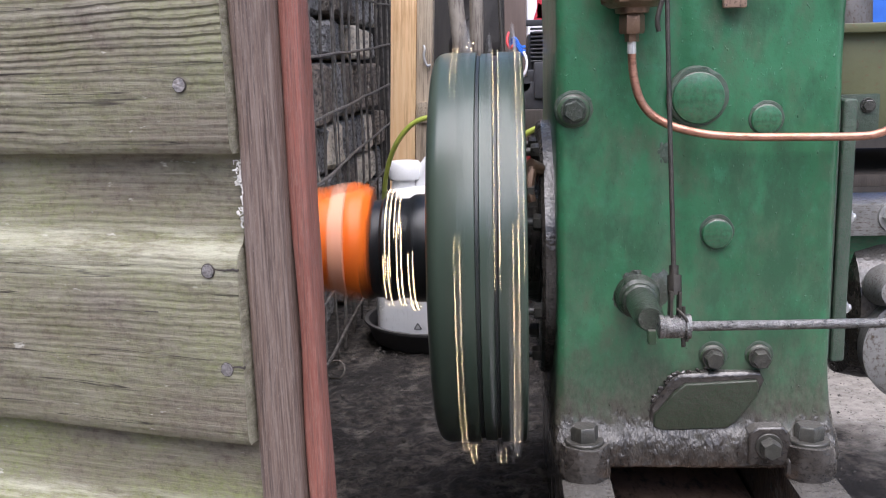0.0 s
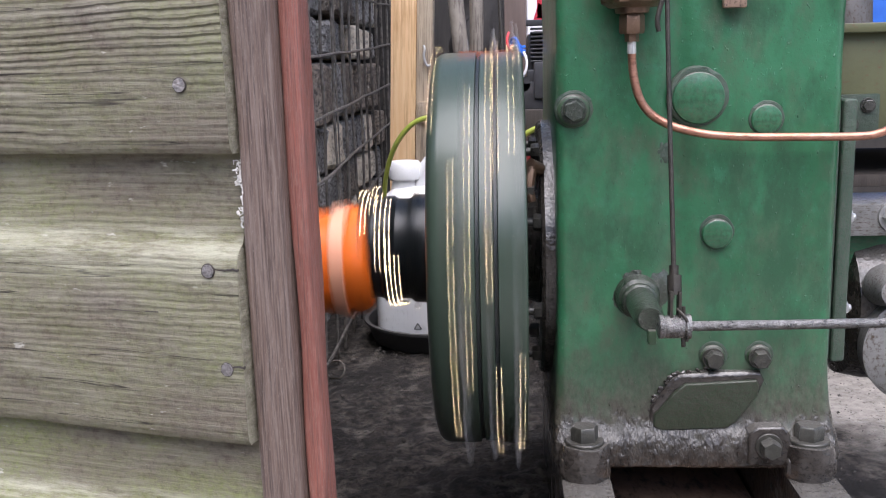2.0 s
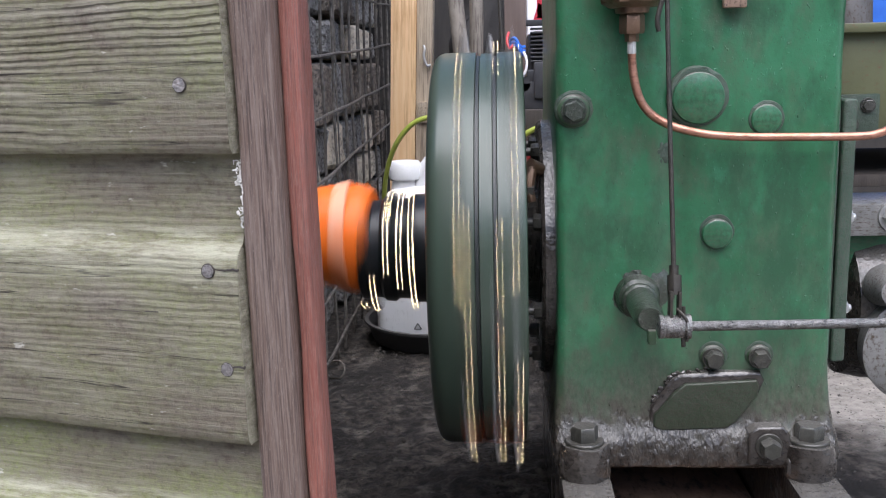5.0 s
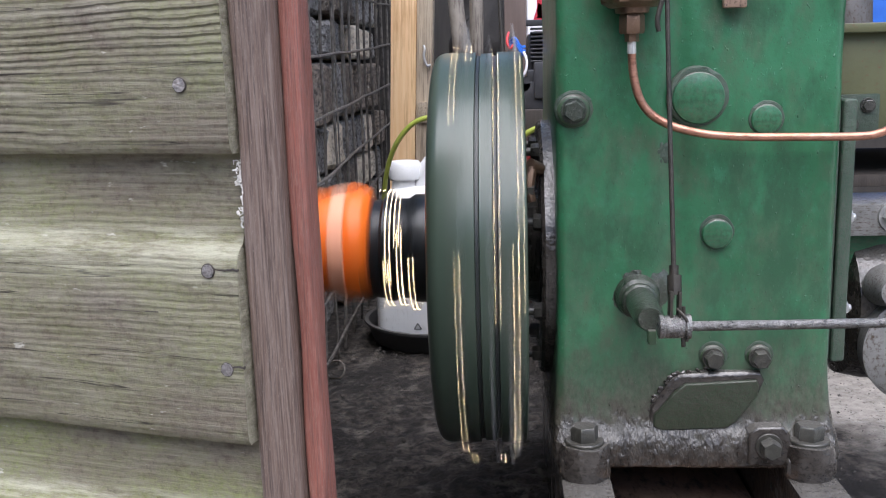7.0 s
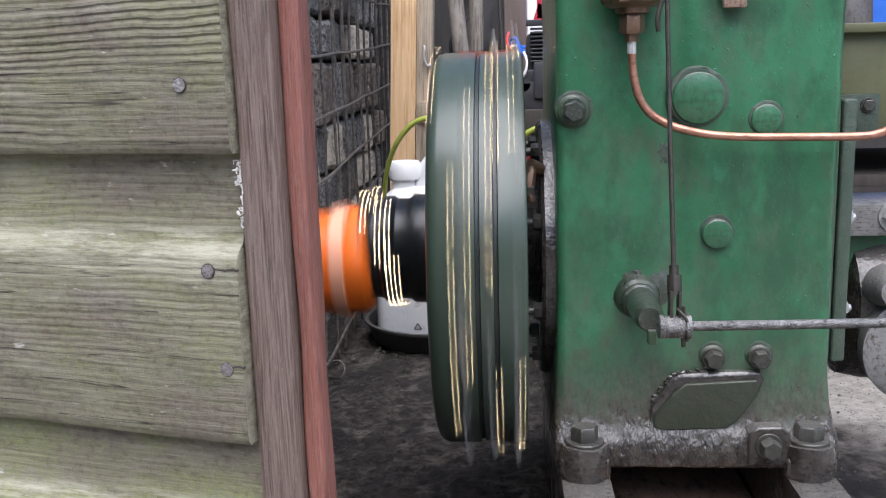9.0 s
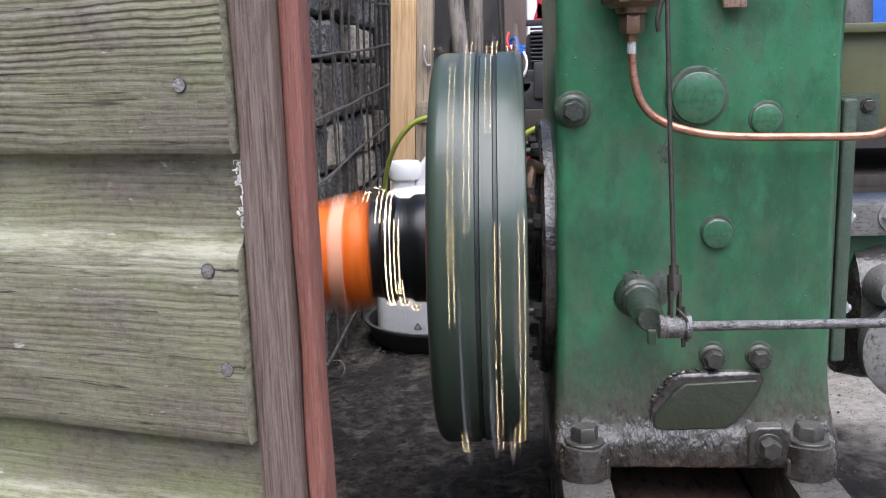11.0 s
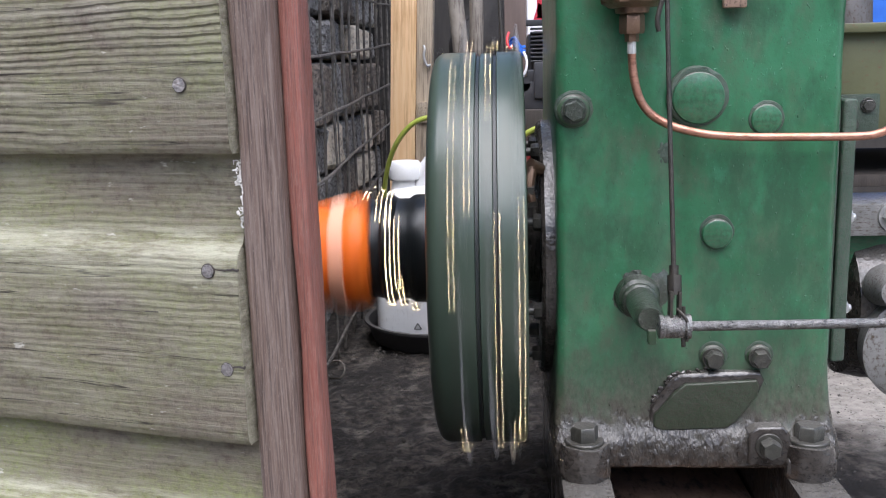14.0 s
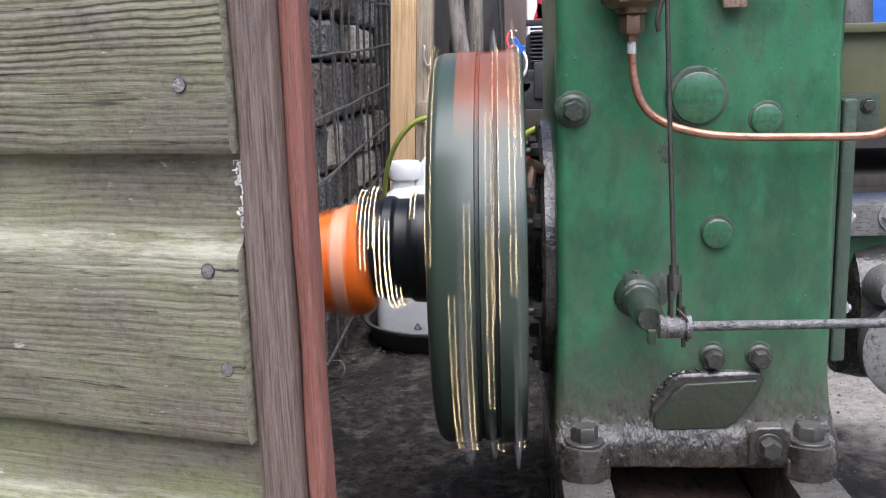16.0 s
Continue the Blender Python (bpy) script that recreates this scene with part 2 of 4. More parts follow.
POST = material("weathered_post", (0.1, 0.064, 0.049), (0.165, 0.115, 0.092), 1.0, 0.5, bump=0.7, stretch=(42, 42, 9), stain=(0.05, 0.032, 0.026),
                stain_scale=20, stain_at=(0.46, 0.64), fine=(0.2, 0.145, 0.118), speck=(0.5, 0.46, 0.41), speck_scale=420, blotch=((0.19, 0.145, 0.122), 28))
RED = material("red_brown_stain", (0.2, 0.058, 0.04), (0.32, 0.11, 0.08), 1.0, 0.5, bump=0.8, stretch=(75, 75, 9), stain=(0.105, 0.05, 0.04),
               stain_scale=22, stain_at=(0.46, 0.62), fine=(0.38, 0.17, 0.13), speck=(0.62, 0.55, 0.5), speck_scale=420, blotch=((0.27, 0.125, 0.098), 50))
PINE = material("raw_pine", (0.84, 0.53, 0.26), (0.92, 0.66, 0.38), 1.0, 0.65, bump=0.25, stretch=(120, 120, 7), stain=(0.6, 0.34, 0.15), stain_scale=5)
OLDPINE = material("old_timber", (0.34, 0.27, 0.19), (0.5, 0.42, 0.31), 1.0, 0.8, bump=0.5, stretch=(150, 150, 8), stain=(0.12, 0.09, 0.07), stain_scale=12)
DARKWOOD = material("dark_timber", (0.03, 0.024, 0.02), (0.06, 0.05, 0.042), 1.0, 0.8, bump=0.5, stretch=(90, 90, 9))
STONE = material("sooty_stone", (0.13, 0.13, 0.13), (0.4, 0.39, 0.375), 26, 0.7, bump=1.0, stain=(0.055, 0.048, 0.042), stain_scale=14, stain_at=(0.46, 0.6), fine=(0.55, 0.54, 0.52), depth=0.01)
STONE_BROWN = material("brown_stone", (0.12, 0.092, 0.07), (0.3, 0.25, 0.2), 26, 0.7, bump=1.0, stain=(0.055, 0.045, 0.038), stain_scale=14, stain_at=(0.46, 0.6), fine=(0.5, 0.47, 0.42), depth=0.01)
STONE_PALE = material("pale_stone", (0.5, 0.43, 0.33), (0.8, 0.72, 0.58), 22, 0.85, bump=1.0, stain=(0.16, 0.13, 0.1), stain_scale=9, stain_at=(0.47, 0.66), fine=(0.78, 0.76, 0.72), depth=0.008)
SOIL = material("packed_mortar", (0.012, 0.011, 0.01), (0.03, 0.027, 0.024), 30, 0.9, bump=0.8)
WIRE = material("rusty_wire", (0.04, 0.035, 0.03), (0.2, 0.18, 0.16), 90, 0.7, 0.3, 0.4)
WHITE = material("white_plastic", (0.68, 0.69, 0.69), (0.76, 0.77, 0.77), 12, 0.4, bump=0.08, stain=(0.5, 0.5, 0.49), stain_scale=18, stain_at=(0.55, 0.8))
CABLE = material("green_yellow_cable", (0.24, 0.29, 0.045), (0.36, 0.4, 0.07), 60, 0.45)
PIPE = material("dirty_pipe", (0.13, 0.11, 0.09), (0.27, 0.24, 0.2), 25, 0.6, bump=0.4, stain=(0.07, 0.055, 0.045), stain_scale=12)
SACK = material("dark_sacking", (0.016, 0.015, 0.015), (0.036, 0.033, 0.032), 40, 0.7, bump=0.6)
CARD = material("white_card", (0.72, 0.7, 0.7), (0.8, 0.78, 0.78), 10, 0.6)
CRIMSON = material("red_print", (0.5, 0.02, 0.04), (0.58, 0.03, 0.05), 10, 0.5)
BLUE = material("blue_plastic", (0.025, 0.12, 0.5), (0.035, 0.17, 0.65), 30, 0.4)
BROWNBOARD = material("brown_board", (0.12, 0.085, 0.07), (0.18, 0.13, 0.11), 1.0, 0.6, stretch=(60, 60, 8))
REDPLASTIC = material("red_plastic", (0.6, 0.02, 0.03), (0.75, 0.04, 0.05), 30, 0.4)
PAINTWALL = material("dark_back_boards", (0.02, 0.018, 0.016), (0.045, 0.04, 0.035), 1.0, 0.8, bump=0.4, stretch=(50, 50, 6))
CHIP = material("pale_chips", (0.022, 0.019, 0.016), (0.12, 0.108, 0.095), 45, 0.9)
RUST = material("oily_rust", (0.2, 0.13, 0.095), (0.38, 0.26, 0.185), 40, 0.5, 0.0, 0.6, stain=(0.04, 0.03, 0.024), stain_scale=14)
WEB = material("cobweb_fluff", (0.5, 0.48, 0.44), (0.7, 0.68, 0.64), 200, 0.9)
CLAD = cladding_material("weathered_cladding", 0.58, 0.62)
CLAD_SMOOTH = cladding_material("greyed_cladding", 0.2, 0.6)
CLAD_GREEN = cladding_material("mossy_cladding", 0.12, 1.0)
ENDGRAIN = material("furry_end_grain", (0.15, 0.128, 0.095), (0.42, 0.385, 0.3), 1.0, 0.9, bump=1.0, stretch=(420, 120, 260), stain=(0.2, 0.2, 0.105), stain_scale=60, stain_at=(0.48, 0.6), speck=(0.66, 0.64, 0.56), speck_scale=600)
NAIL = material("dull_nail", (0.16, 0.145, 0.14), (0.3, 0.28, 0.27), 300, 0.5, 0.4, 0.8)
STRAND = material("clear_wire", (0.3, 0.3, 0.31), (0.45, 0.45, 0.46), 60, 0.3)
CAPGREY = material("dull_grey_cap", (0.09, 0.085, 0.08), (0.15, 0.14, 0.135), 30, 0.4, 0.2, stain=(0.07, 0.045, 0.03), stain_scale=18)
LED = glow("warm_led", (1.0, 0.74, 0.38), 15)


def ground_material():
    """Rough concrete, pale where dry, soaked nearly black with oil and soil round the machine."""
    m = bpy.data.materials.new("oily_concrete")
    m.use_nodes = True
    t = m.node_tree
    n, l = t.nodes, t.links
    bsdf = n["Principled BSDF"]
    co = n.new("ShaderNodeTexCoord")

    def tex(scale, detail=8, rough=0.65):
        x = n.new("ShaderNodeTexNoise")
        x.inputs["Scale"].default_value, x.inputs["Detail"].default_value, x.inputs["Roughness"].default_value = scale, detail, rough
        l.new(co.outputs["Object"], x.inputs["Vector"])
        return x.outputs["Fac"]

    def rng(v, a, b, c=0.0, d=1.0):
        x = n.new("ShaderNodeMapRange")
        for i, k in enumerate((a, b, c, d)):
            x.inputs[i + 1].default_value = k
        l.new(v, x.inputs[0])
        return x.outputs[0]

    def mix(fac, c, d):
        x = n.new("ShaderNodeMix")
        x.data_type = "RGBA"
        for key, v in ((0, fac), (6, c), (7, d)):
            if isinstance(v, tuple):
                x.inputs[key].default_value = (*v, 1)
            else:
                l.new(v, x.inputs[key])
        return x.outputs[2]

    dry = mix(rng(tex(55), 0.35, 0.65), (0.38, 0.345, 0.3), (0.62, 0.58, 0.52))
    dry = mix(rng(tex(130, 5), 0.55, 0.66, 0, 0.8), dry, (0.15, 0.13, 0.115))
    oil = mix(rng(tex(80), 0.43, 0.62), (0.012, 0.0098, 0.008), (0.14, 0.117, 0.096))
    oil = mix(rng(tex(300, 4), 0.63, 0.7, 0, 0.8), oil, (0.33, 0.3, 0.27))
    oil = mix(rng(tex(7, 5), 0.42, 0.6, 0.0, 0.9), oil, (0.02, 0.017, 0.0145))
    oil = mix(rng(tex(24, 6), 0.55, 0.68, 0.0, 0.7), oil, (0.26, 0.228, 0.195))
    away = n.new("ShaderNodeVectorMath")
    away.operation = "DISTANCE"
    away.inputs[1].default_value = (1.12, 1.65, 0)
    l.new(co.outputs["Object"], away.inputs[0])
    edge = n.new("ShaderNodeMath")
    edge.operation = "MULTIPLY_ADD"
    l.new(tex(9, 6), edge.inputs[0])
    edge.inputs[1].default_value = 0.35
    l.new(away.outputs["Value"], edge.inputs[2])
    spill = n.new("ShaderNodeVectorMath")       # the oil has soaked the floor round the engine; the rest is dry
    spill.operation = "DISTANCE"
    spill.inputs[1].default_value = (-0.1, 1.3, 0)
    l.new(co.outputs["Object"], spill.inputs[0])
    rim = n.new("ShaderNodeMath")
    rim.operation = "MULTIPLY_ADD"
    l.new(tex(5, 6), rim.inputs[0])
    rim.inputs[1].default_value = 0.4
    l.new(spill.outputs["Value"], rim.inputs[2])
    colour = mix(rng(edge.outputs[0], 1.06, 0.93), oil, dry)
    colour = mix(rng(rim.outputs[0], 0.98, 1.14), colour, dry)
    l.new(colour, bsdf.inputs["Base Color"])
    l.new(rng(edge.outputs[0], 1.06, 0.93, 0.62, 0.92), bsdf.inputs["Roughness"])
    bp = n.new("ShaderNodeBump")
    bp.inputs["Strength"].default_value, bp.inputs["Distance"].default_value = 1.0, 0.02
    l.new(tex(70, 10, 0.7), bp.inputs["Height"])
    l.new(bp.outputs["Normal"], bsdf.inputs["Normal"])
    return m


GROUND = ground_material()


# ---- mesh tools ----
def merged(*parts):
    out = bmesh.new()
    for p in parts:
        me = bpy.data.meshes.new("tmp")
        p.to_mesh(me)
        p.free()
        out.from_mesh(me)
        bpy.data.meshes.remove(me)
    return out


def moved(bm, m):
    bm.transform(m)
    return bm


def box(x0, x1, y0, y1, z0, z1, bevel=0.002, segs=2):
    bm = bmesh.new()
    bmesh.ops.create_cube(bm, size=1)
    bm.transform(Matrix.Translation(((x0 + x1) / 2, (y0 + y1) / 2, (z0 + z1) / 2)) @ Matrix.Diagonal((x1 - x0, y1 - y0, z1 - z0, 1)))
    if bevel:
        bmesh.ops.bevel(bm, geom=bm.edges[:], offset=bevel, segments=segs, profile=0.6, affect="EDGES")
    return bm


def lathe(profile, segs=48, closed=False):
    """profile: (along, radius) pairs, turned round the local z axis."""
    bm = bmesh.new()
    rings = []
    for a, r in profile:
        if r < 1e-6:
            rings.append([bm.verts.new((0, 0, a))] * segs)
        else:
            rings.append([bm.verts.new((r * math.cos(2 * math.pi * i / segs), r * math.sin(2 * math.pi * i / segs), a)) for i in range(segs)])
    pairs = list(zip(rings, rings[1:])) + ([(rings[-1], rings[0])] if closed else [])
    for p, q in pairs:
        for i in range(segs):
            j = (i + 1) % segs
            vs = []
            for v in (p[i], p[j], q[j], q[i]):
                if v not in vs:
                    vs.append(v)
            if len(vs) > 2:
                bm.faces.new(vs)
    bmesh.ops.recalc_face_normals(bm, faces=bm.faces[:])
    return bm


ALONG_X = Matrix.Rotation(radians(90), 4, "Y")      # local z to world x
TO_FRONT = Matrix.Rotation(radians(90), 4, "X")     # local z to world -y


def tube(points, r, segs=10, smooth=0, cap=True, radii=None):
    pts = [Vector(p) for p in points]
    for _ in range(smooth):
        new_pts = [pts[0]]
        for a, b in zip(pts, pts[1:]):
            new_pts += [a * 0.75 + b * 0.25, a * 0.25 + b * 0.75]
        pts = new_pts + [pts[-1]]
    bm = bmesh.new()
    rings, side = [], None
    for i, p in enumerate(pts):
        d = (pts[min(i + 1, len(pts) - 1)] - pts[max(i - 1, 0)]).normalized()
        if side is None:
            side = d.orthogonal().normalized()
        side = (side - d * side.dot(d)).normalized()
        up = d.cross(side)
        rr = r if radii is None else radii[0] + (radii[1] - radii[0]) * i / (len(pts) - 1)
        rings.append([bm.verts.new(p + (side * math.cos(2 * math.pi * k / segs) + up * math.sin(2 * math.pi * k / segs)) * rr) for k in range(segs)])
    for a, b in zip(rings, rings[1:]):
        for k in range(segs):
            bm.faces.new((a[k], a[(k + 1) % segs], b[(k + 1) % segs], b[k]))
    if cap:
        bm.faces.new(list(reversed(rings[0])))
        bm.faces.new(rings[-1])
    bmesh.ops.recalc_face_normals(bm, faces=bm.faces[:])
    return bm


def prism(outline, y0, y1, bevel=0.002, segs=2):
    """outline in x, z; from y0 back to y1."""
    bm = bmesh.new()
    a = [bm.verts.new((x, y0, z)) for x, z in outline]
    b = [bm.verts.new((x, y1, z)) for x, z in outline]
    front = bm.faces.new(a)
    bm.faces.new(list(reversed(b)))
    for i in range(len(a)):
        j = (i + 1) % len(a)
        bm.faces.new((a[j], a[i], b[i], b[j]))
    bmesh.ops.recalc_face_normals(bm, faces=bm.faces[:])
    if bevel:
        bmesh.ops.bevel(bm, geom=list(front.edges), offset=bevel, segments=segs, profile=0.6, affect="EDGES")
    return bm


def roughened(bm, amount, scale, seed=0.0):
    for v in bm.verts:
        d = noise.noise_vector(v.co * scale + Vector((seed, seed * 1.7, seed * 0.6)))
        v.co += d * amount
    return bm


def part(name, bm, mat, parent=None, label="", smooth=35):
    me = bpy.data.meshes.new(name)
    bm.to_mesh(me)
    bm.free()
    me.materials.append(mat)
    if smooth:
        me.shade_smooth()
        me.set_sharp_from_angle(angle=radians(smooth))
    ob = new(name, me)
    if parent:
        ob.parent = parent
    return tagged(ob, label)


def again(ob, name, m, parent):
    """Another piece on the same mesh."""
    o = new(name, ob.data)
    o.parent = parent
    o.matrix_basis = m
    return o


def thing(name, label, category, group="", at=(0, 0, 0)):
    e = new(name)
    e.location = at
    e.empty_display_size = 0.05
    return tagged(e, label, category, group)


def hexhead(r, h, washer=0.0, wt=0.0015, stub=0.0):
    """A bolt's head along local z, with a washer under it."""
    prof = [(0, 0), (0, r), (h * 0.82, r), (h, r * 0.86), (h, 0)]
    bm = lathe(prof, 6)
    out = [moved(bm, Matrix.Translation((0, 0, wt if washer else 0)))]
    if washer:
        out.append(lathe([(0, 0), (0, washer), (wt * 0.7, washer), (wt, washer * 0.96), (wt, 0)], 24))
    if stub:
        out.append(moved(lathe([(0, 0), (0, r * 0.5), (stub, r * 0.5), (stub + 0.001, r * 0.4), (stub + 0.001, 0)], 14), Matrix.Translation((0, 0, h))))
    return merged(*out)


# ---- setting ----
def build_setting():
    # ground: one sheet, finer near the machine
    bm = bmesh.new()
    xs = [-400, -60, -12, -4] + [-2, -1.5, -1, -0.7] + [-0.5 + 0.008 * i for i in range(176)] + [1.1, 1.4, 1.7, 2] + [4, 12, 60, 400]
    ys = [-400, -60, -12, -3] + [-1, -0.5, 0, 0.3, 0.5] + [0.6 + 0.008 * i for i in range(200)] + [2.3, 2.5, 2.8, 3] + [5, 12, 60, 400]
    grid = []
    for y in ys:
        row = []
        for x in xs:
            z = 0.0
            if abs(x) < 2 and -1 < y < 3:
                z = 0.005 * noise.noise(Vector((x * 5, y * 5, 0))) + 0.003 * noise.noise(Vector((x * 17, y * 17, 3))) + ((0.0055 * noise.noise(Vector((x * 38, y * 38, 6))) + 0.003 * noise.noise(Vector((x * 90, y * 90, 9)))) if x < 0.3 else 0)
            row.append(bm.verts.new((x, y, z - 0.004)))
        grid.append(row)
    for a, b in zip(grid, grid[1:]):
        for i in range(len(xs) - 1):
            bm.faces.new((a[i], a[i + 1], b[i + 1], b[i]))
    ground = part("ground", bm, GROUND)
    tagged(ground, "rough concrete floor, black with oil beside the engine", "floor", kind="structure")

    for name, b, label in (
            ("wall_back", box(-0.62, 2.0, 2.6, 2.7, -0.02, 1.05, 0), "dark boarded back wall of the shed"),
            # screen opposite the shed: out of view, added to cut low skylight
            ("wall_yard", box(-3.0, 3.0, -2.1, -2.0, -0.02, 1.3, 0), "plain grey boarded screen, added out of view to block low sky"),
            # right wall is unseen, added only to enclose the space
            ("wall_right", box(1.9, 2.0, 0.9, 2.6, -0.02, 1.05, 0), "dark boarded side wall, added out of view to close the shed"),
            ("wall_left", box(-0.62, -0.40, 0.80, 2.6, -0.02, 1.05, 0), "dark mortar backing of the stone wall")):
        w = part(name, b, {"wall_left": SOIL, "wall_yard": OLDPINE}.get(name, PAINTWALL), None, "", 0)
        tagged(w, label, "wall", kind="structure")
    return ground


def build_clad_wall():
    """Front wall of the shed, turned 15 degrees; local x runs to the left along it, local y outwards."""
    wall = part("wall_front", box(-0.012, 1.4, -0.045, -0.0085, -0.02, 0.88, 0), DARKWOOD, None, "", 0)
    m = pose(-0.1299, 0.4870, 0, 0, 0, 165)
    wall.matrix_basis = m
    tagged(wall, "shed front wall clad in weathered algae-stained shiplap boards", "wall", kind="structure")
    rng = random.Random(4)
    exposure = 0.1525
    for k in range(-1, 5):
        z0 = 0.2748 + exposure * k - 0.1525
        if z0 > 2.0:
            break
        top = exposure + 0.014
        prof = [(0.001, 0.0), (0.0165, 0.0005), (0.0182, 0.003), (0.019, 0.008), (0.0195, 0.06), (0.0192, 0.098), (0.0180, 0.1025), (0.0150, 0.1058), (0.0120, 0.1080),
                (0.0096, 0.1130), (0.0080, 0.126), (0.0074, 0.146), (0.0072, top), (0.001, top)]
        bm = bmesh.new()
        n = 60
        rows = []
        for i in range(n + 1):
            x = 0.001 + 1.39 * (i / n) ** 1.5
            row = []
            for o, z in prof:
                w = 0.0016 * noise.noise(Vector((x * 9, k * 5.3, z * 8))) + 0.0009 * noise.noise(Vector((x * 40, k * 3.1, z * 30)))
                dz = 0.0022 * noise.noise(Vector((x * 6, k * 9.7, 2))) if z < 0.01 or z > 0.1 else 0
                row.append(bm.verts.new((x, o + (w if o > 0.005 else 0), z + dz)))
            rows.append(row)
        for a, b in zip(rows, rows[1:]):
            for j in range(len(prof) - 1):
                bm.faces.new((a[j], a[j + 1], b[j + 1], b[j]))
        bm.faces.new(rows[0]).material_index = 1
        bm.faces.new(list(reversed(rows[-1])))
        bmesh.ops.recalc_face_normals(bm, faces=bm.faces[:])
        board = part("board", bm, {0: CLAD_GREEN, 2: CLAD}.get(k, CLAD_SMOOTH), wall, "", 50)
        board.data.materials.append(ENDGRAIN)
        board.location = (0, 0, z0)
        # nail heads near the cut end
        for x, z in {1: ((0.0181, 0.0945), (0.0108, 0.0425)), 2: ((0.0266, 0.0362),)}.get(k, ((0.028 + rng.uniform(-0.004, 0.004), 0.06),)):
            nail = part("nail", moved(roughened(lathe([(-0.004, 0), (-0.004, 0.0034), (0.0001, 0.0035), (0.0004, 0.0031), (0.0003, 0.0022), (0.0005, 0.0013), (0.0005, 0)], 20), 0.0006, 800, k), Matrix.Translation((0, 0, 0))), NAIL, board)
            nail.matrix_basis = Matrix.Translation((x, 0.0198, z)) @ Matrix.Rotation(radians(-90), 4, "X")
            part("rust_rim", roughened(lathe([(-0.003, 0.0034), (-0.003, 0.0040), (0.0000, 0.0039), (0.0002, 0.0037), (0.0001, 0.0034)], 20, closed=True), 0.0003, 600, k), DARKWOOD, nail, "dark rust-stained rim")
        for xa, xb, z, r in {1: ((0.0005, 0.0145, 0.0955, 0.0005), (0.0005, 0.0235, 0.0440, 0.0006), (0.012, 0.030, 0.0385, 0.0003), (0.05, 0.11, 0.071, 0.0003))}.get(k, ()):
            pts = [(xa + (xb - xa) * i / 9, 0.0192 + 0.0003 * noise.noise(Vector((i * 3.1, z * 900, 1))), z + 0.0011 * noise.noise(Vector((i * 0.7, z * 700, 4)))) for i in range(10)]
            part("split", tube(pts, r, 5, 1, radii=(r * 1.6, r * 0.4)), DARKWOOD, board, "dark drying split")
    # corner battens: a weathered one and a red-brown door frame behind it
    def batten(name, x0, x1, y0, y1, mat, seed, label):
        bm = bmesh.new()
        n = 70
        rings = []
        r = 0.0028
        sec = []
        for cx, cy, a0 in ((x1 - r, y1 - r, 0), (x0 + r, y1 - r, 90), (x0 + r, y0 + r, 180), (x1 - r, y0 + r, 270)):
            for s in range(5):
                a = radians(a0 + 22.5 * s)
                sec.append((cx + r * math.cos(a), cy + r * math.sin(a)))
        for i in range(n + 1):
            z = 0.90 * i / n
            ring = []
            for x, y in sec:
                w = 0.0012 * noise.noise(Vector((x * 120, y * 120, z * 14 + seed)))
                ring.append(bm.verts.new((x + w, y + w * 0.6, z)))
            rings.append(ring)
        for a, b in zip(rings, rings[1:]):
            for j in range(len(sec)):
                jj = (j + 1) % len(sec)
                bm.faces.new((a[j], a[jj], b[jj], b[j]))
        bm.faces.new(rings[0])
        bm.faces.new(rings[-1])
        bmesh.ops.recalc_face_normals(bm, faces=bm.faces[:])
        ob = part(name, bm, mat, None, "", 50)
        ob.matrix_basis = m @ Matrix.Translation((-0.0027, 0, 0)) @ Matrix.Rotation(radians(0.4), 4, "Y")
        return tagged(ob, label, "door frame", kind="structure")
    batten("trim", -0.0235, -0.0005, -0.008, 0.0145, POST, 1.0, "weathered brown corner batten with flaking stain")
    batten("trim_2", -0.0343, -0.0240, -0.008, 0.007, RED, 7.0, "red-brown stained door frame edge with scuffs")
    # cobweb fluff at the end of a board
    curls = []
    for i in range(30):
        z = 0.425 - 0.008 * rng.random() if i < 13 else 0.4165 - 0.022 * rng.random()
        p = Vector((-0.0005 + rng.uniform(-0.0022, 0.002), 0.0118 + rng.uniform(-0.001, 0.0012), z))
        pts = [p]
        for _ in range(5):
            pts.append(pts[-1] + Vector((rng.uniform(-0.0016, 0.0016), rng.uniform(-0.0006, 0.0006), rng.uniform(-0.0024, 0.0012))))
        curls.append(tube(pts, rng.uniform(0.0002, 0.0006), 5, 2))
    bm = merged(*curls)
    web = part("cobweb", bm, WEB, None, "dusty white cobweb fluff on the board ends")
    web.matrix_basis = m
    tagged(web, "", "cobweb", kind="stuff")


def build_stone_wall():
    wall = bpy.data.objects["wall_left"]
    rng = random.Random(11)
    z = 0.0
    while z < 0.95:
        h = rng.uniform(0.075, 0.13)
        y = 0.9 + rng.uniform(0, 0.1)
        while y < 2.58:
            ln = rng.uniform(0.12, 0.30)
            d = rng.uniform(0.03, 0.06)
            bm = box(-0.42, -0.375 + d, y + 0.006, min(y + ln, 2.595) - 0.006, z + 0.006, z + h - 0.006, 0.007, 1)
            bmesh.ops.subdivide_edges(bm, edges=[e for e in bm.edges if e.calc_length() > 0.05], cuts=2, use_grid_fill=True)
            part("stone", roughened(roughened(bm, 0.008, 16, y * 3 + z), 0.003, 70, y), rng.choice((STONE, STONE, STONE_BROWN, STONE_BROWN, STONE_PALE)), wall, "", 35)
            y += ln
        z += h


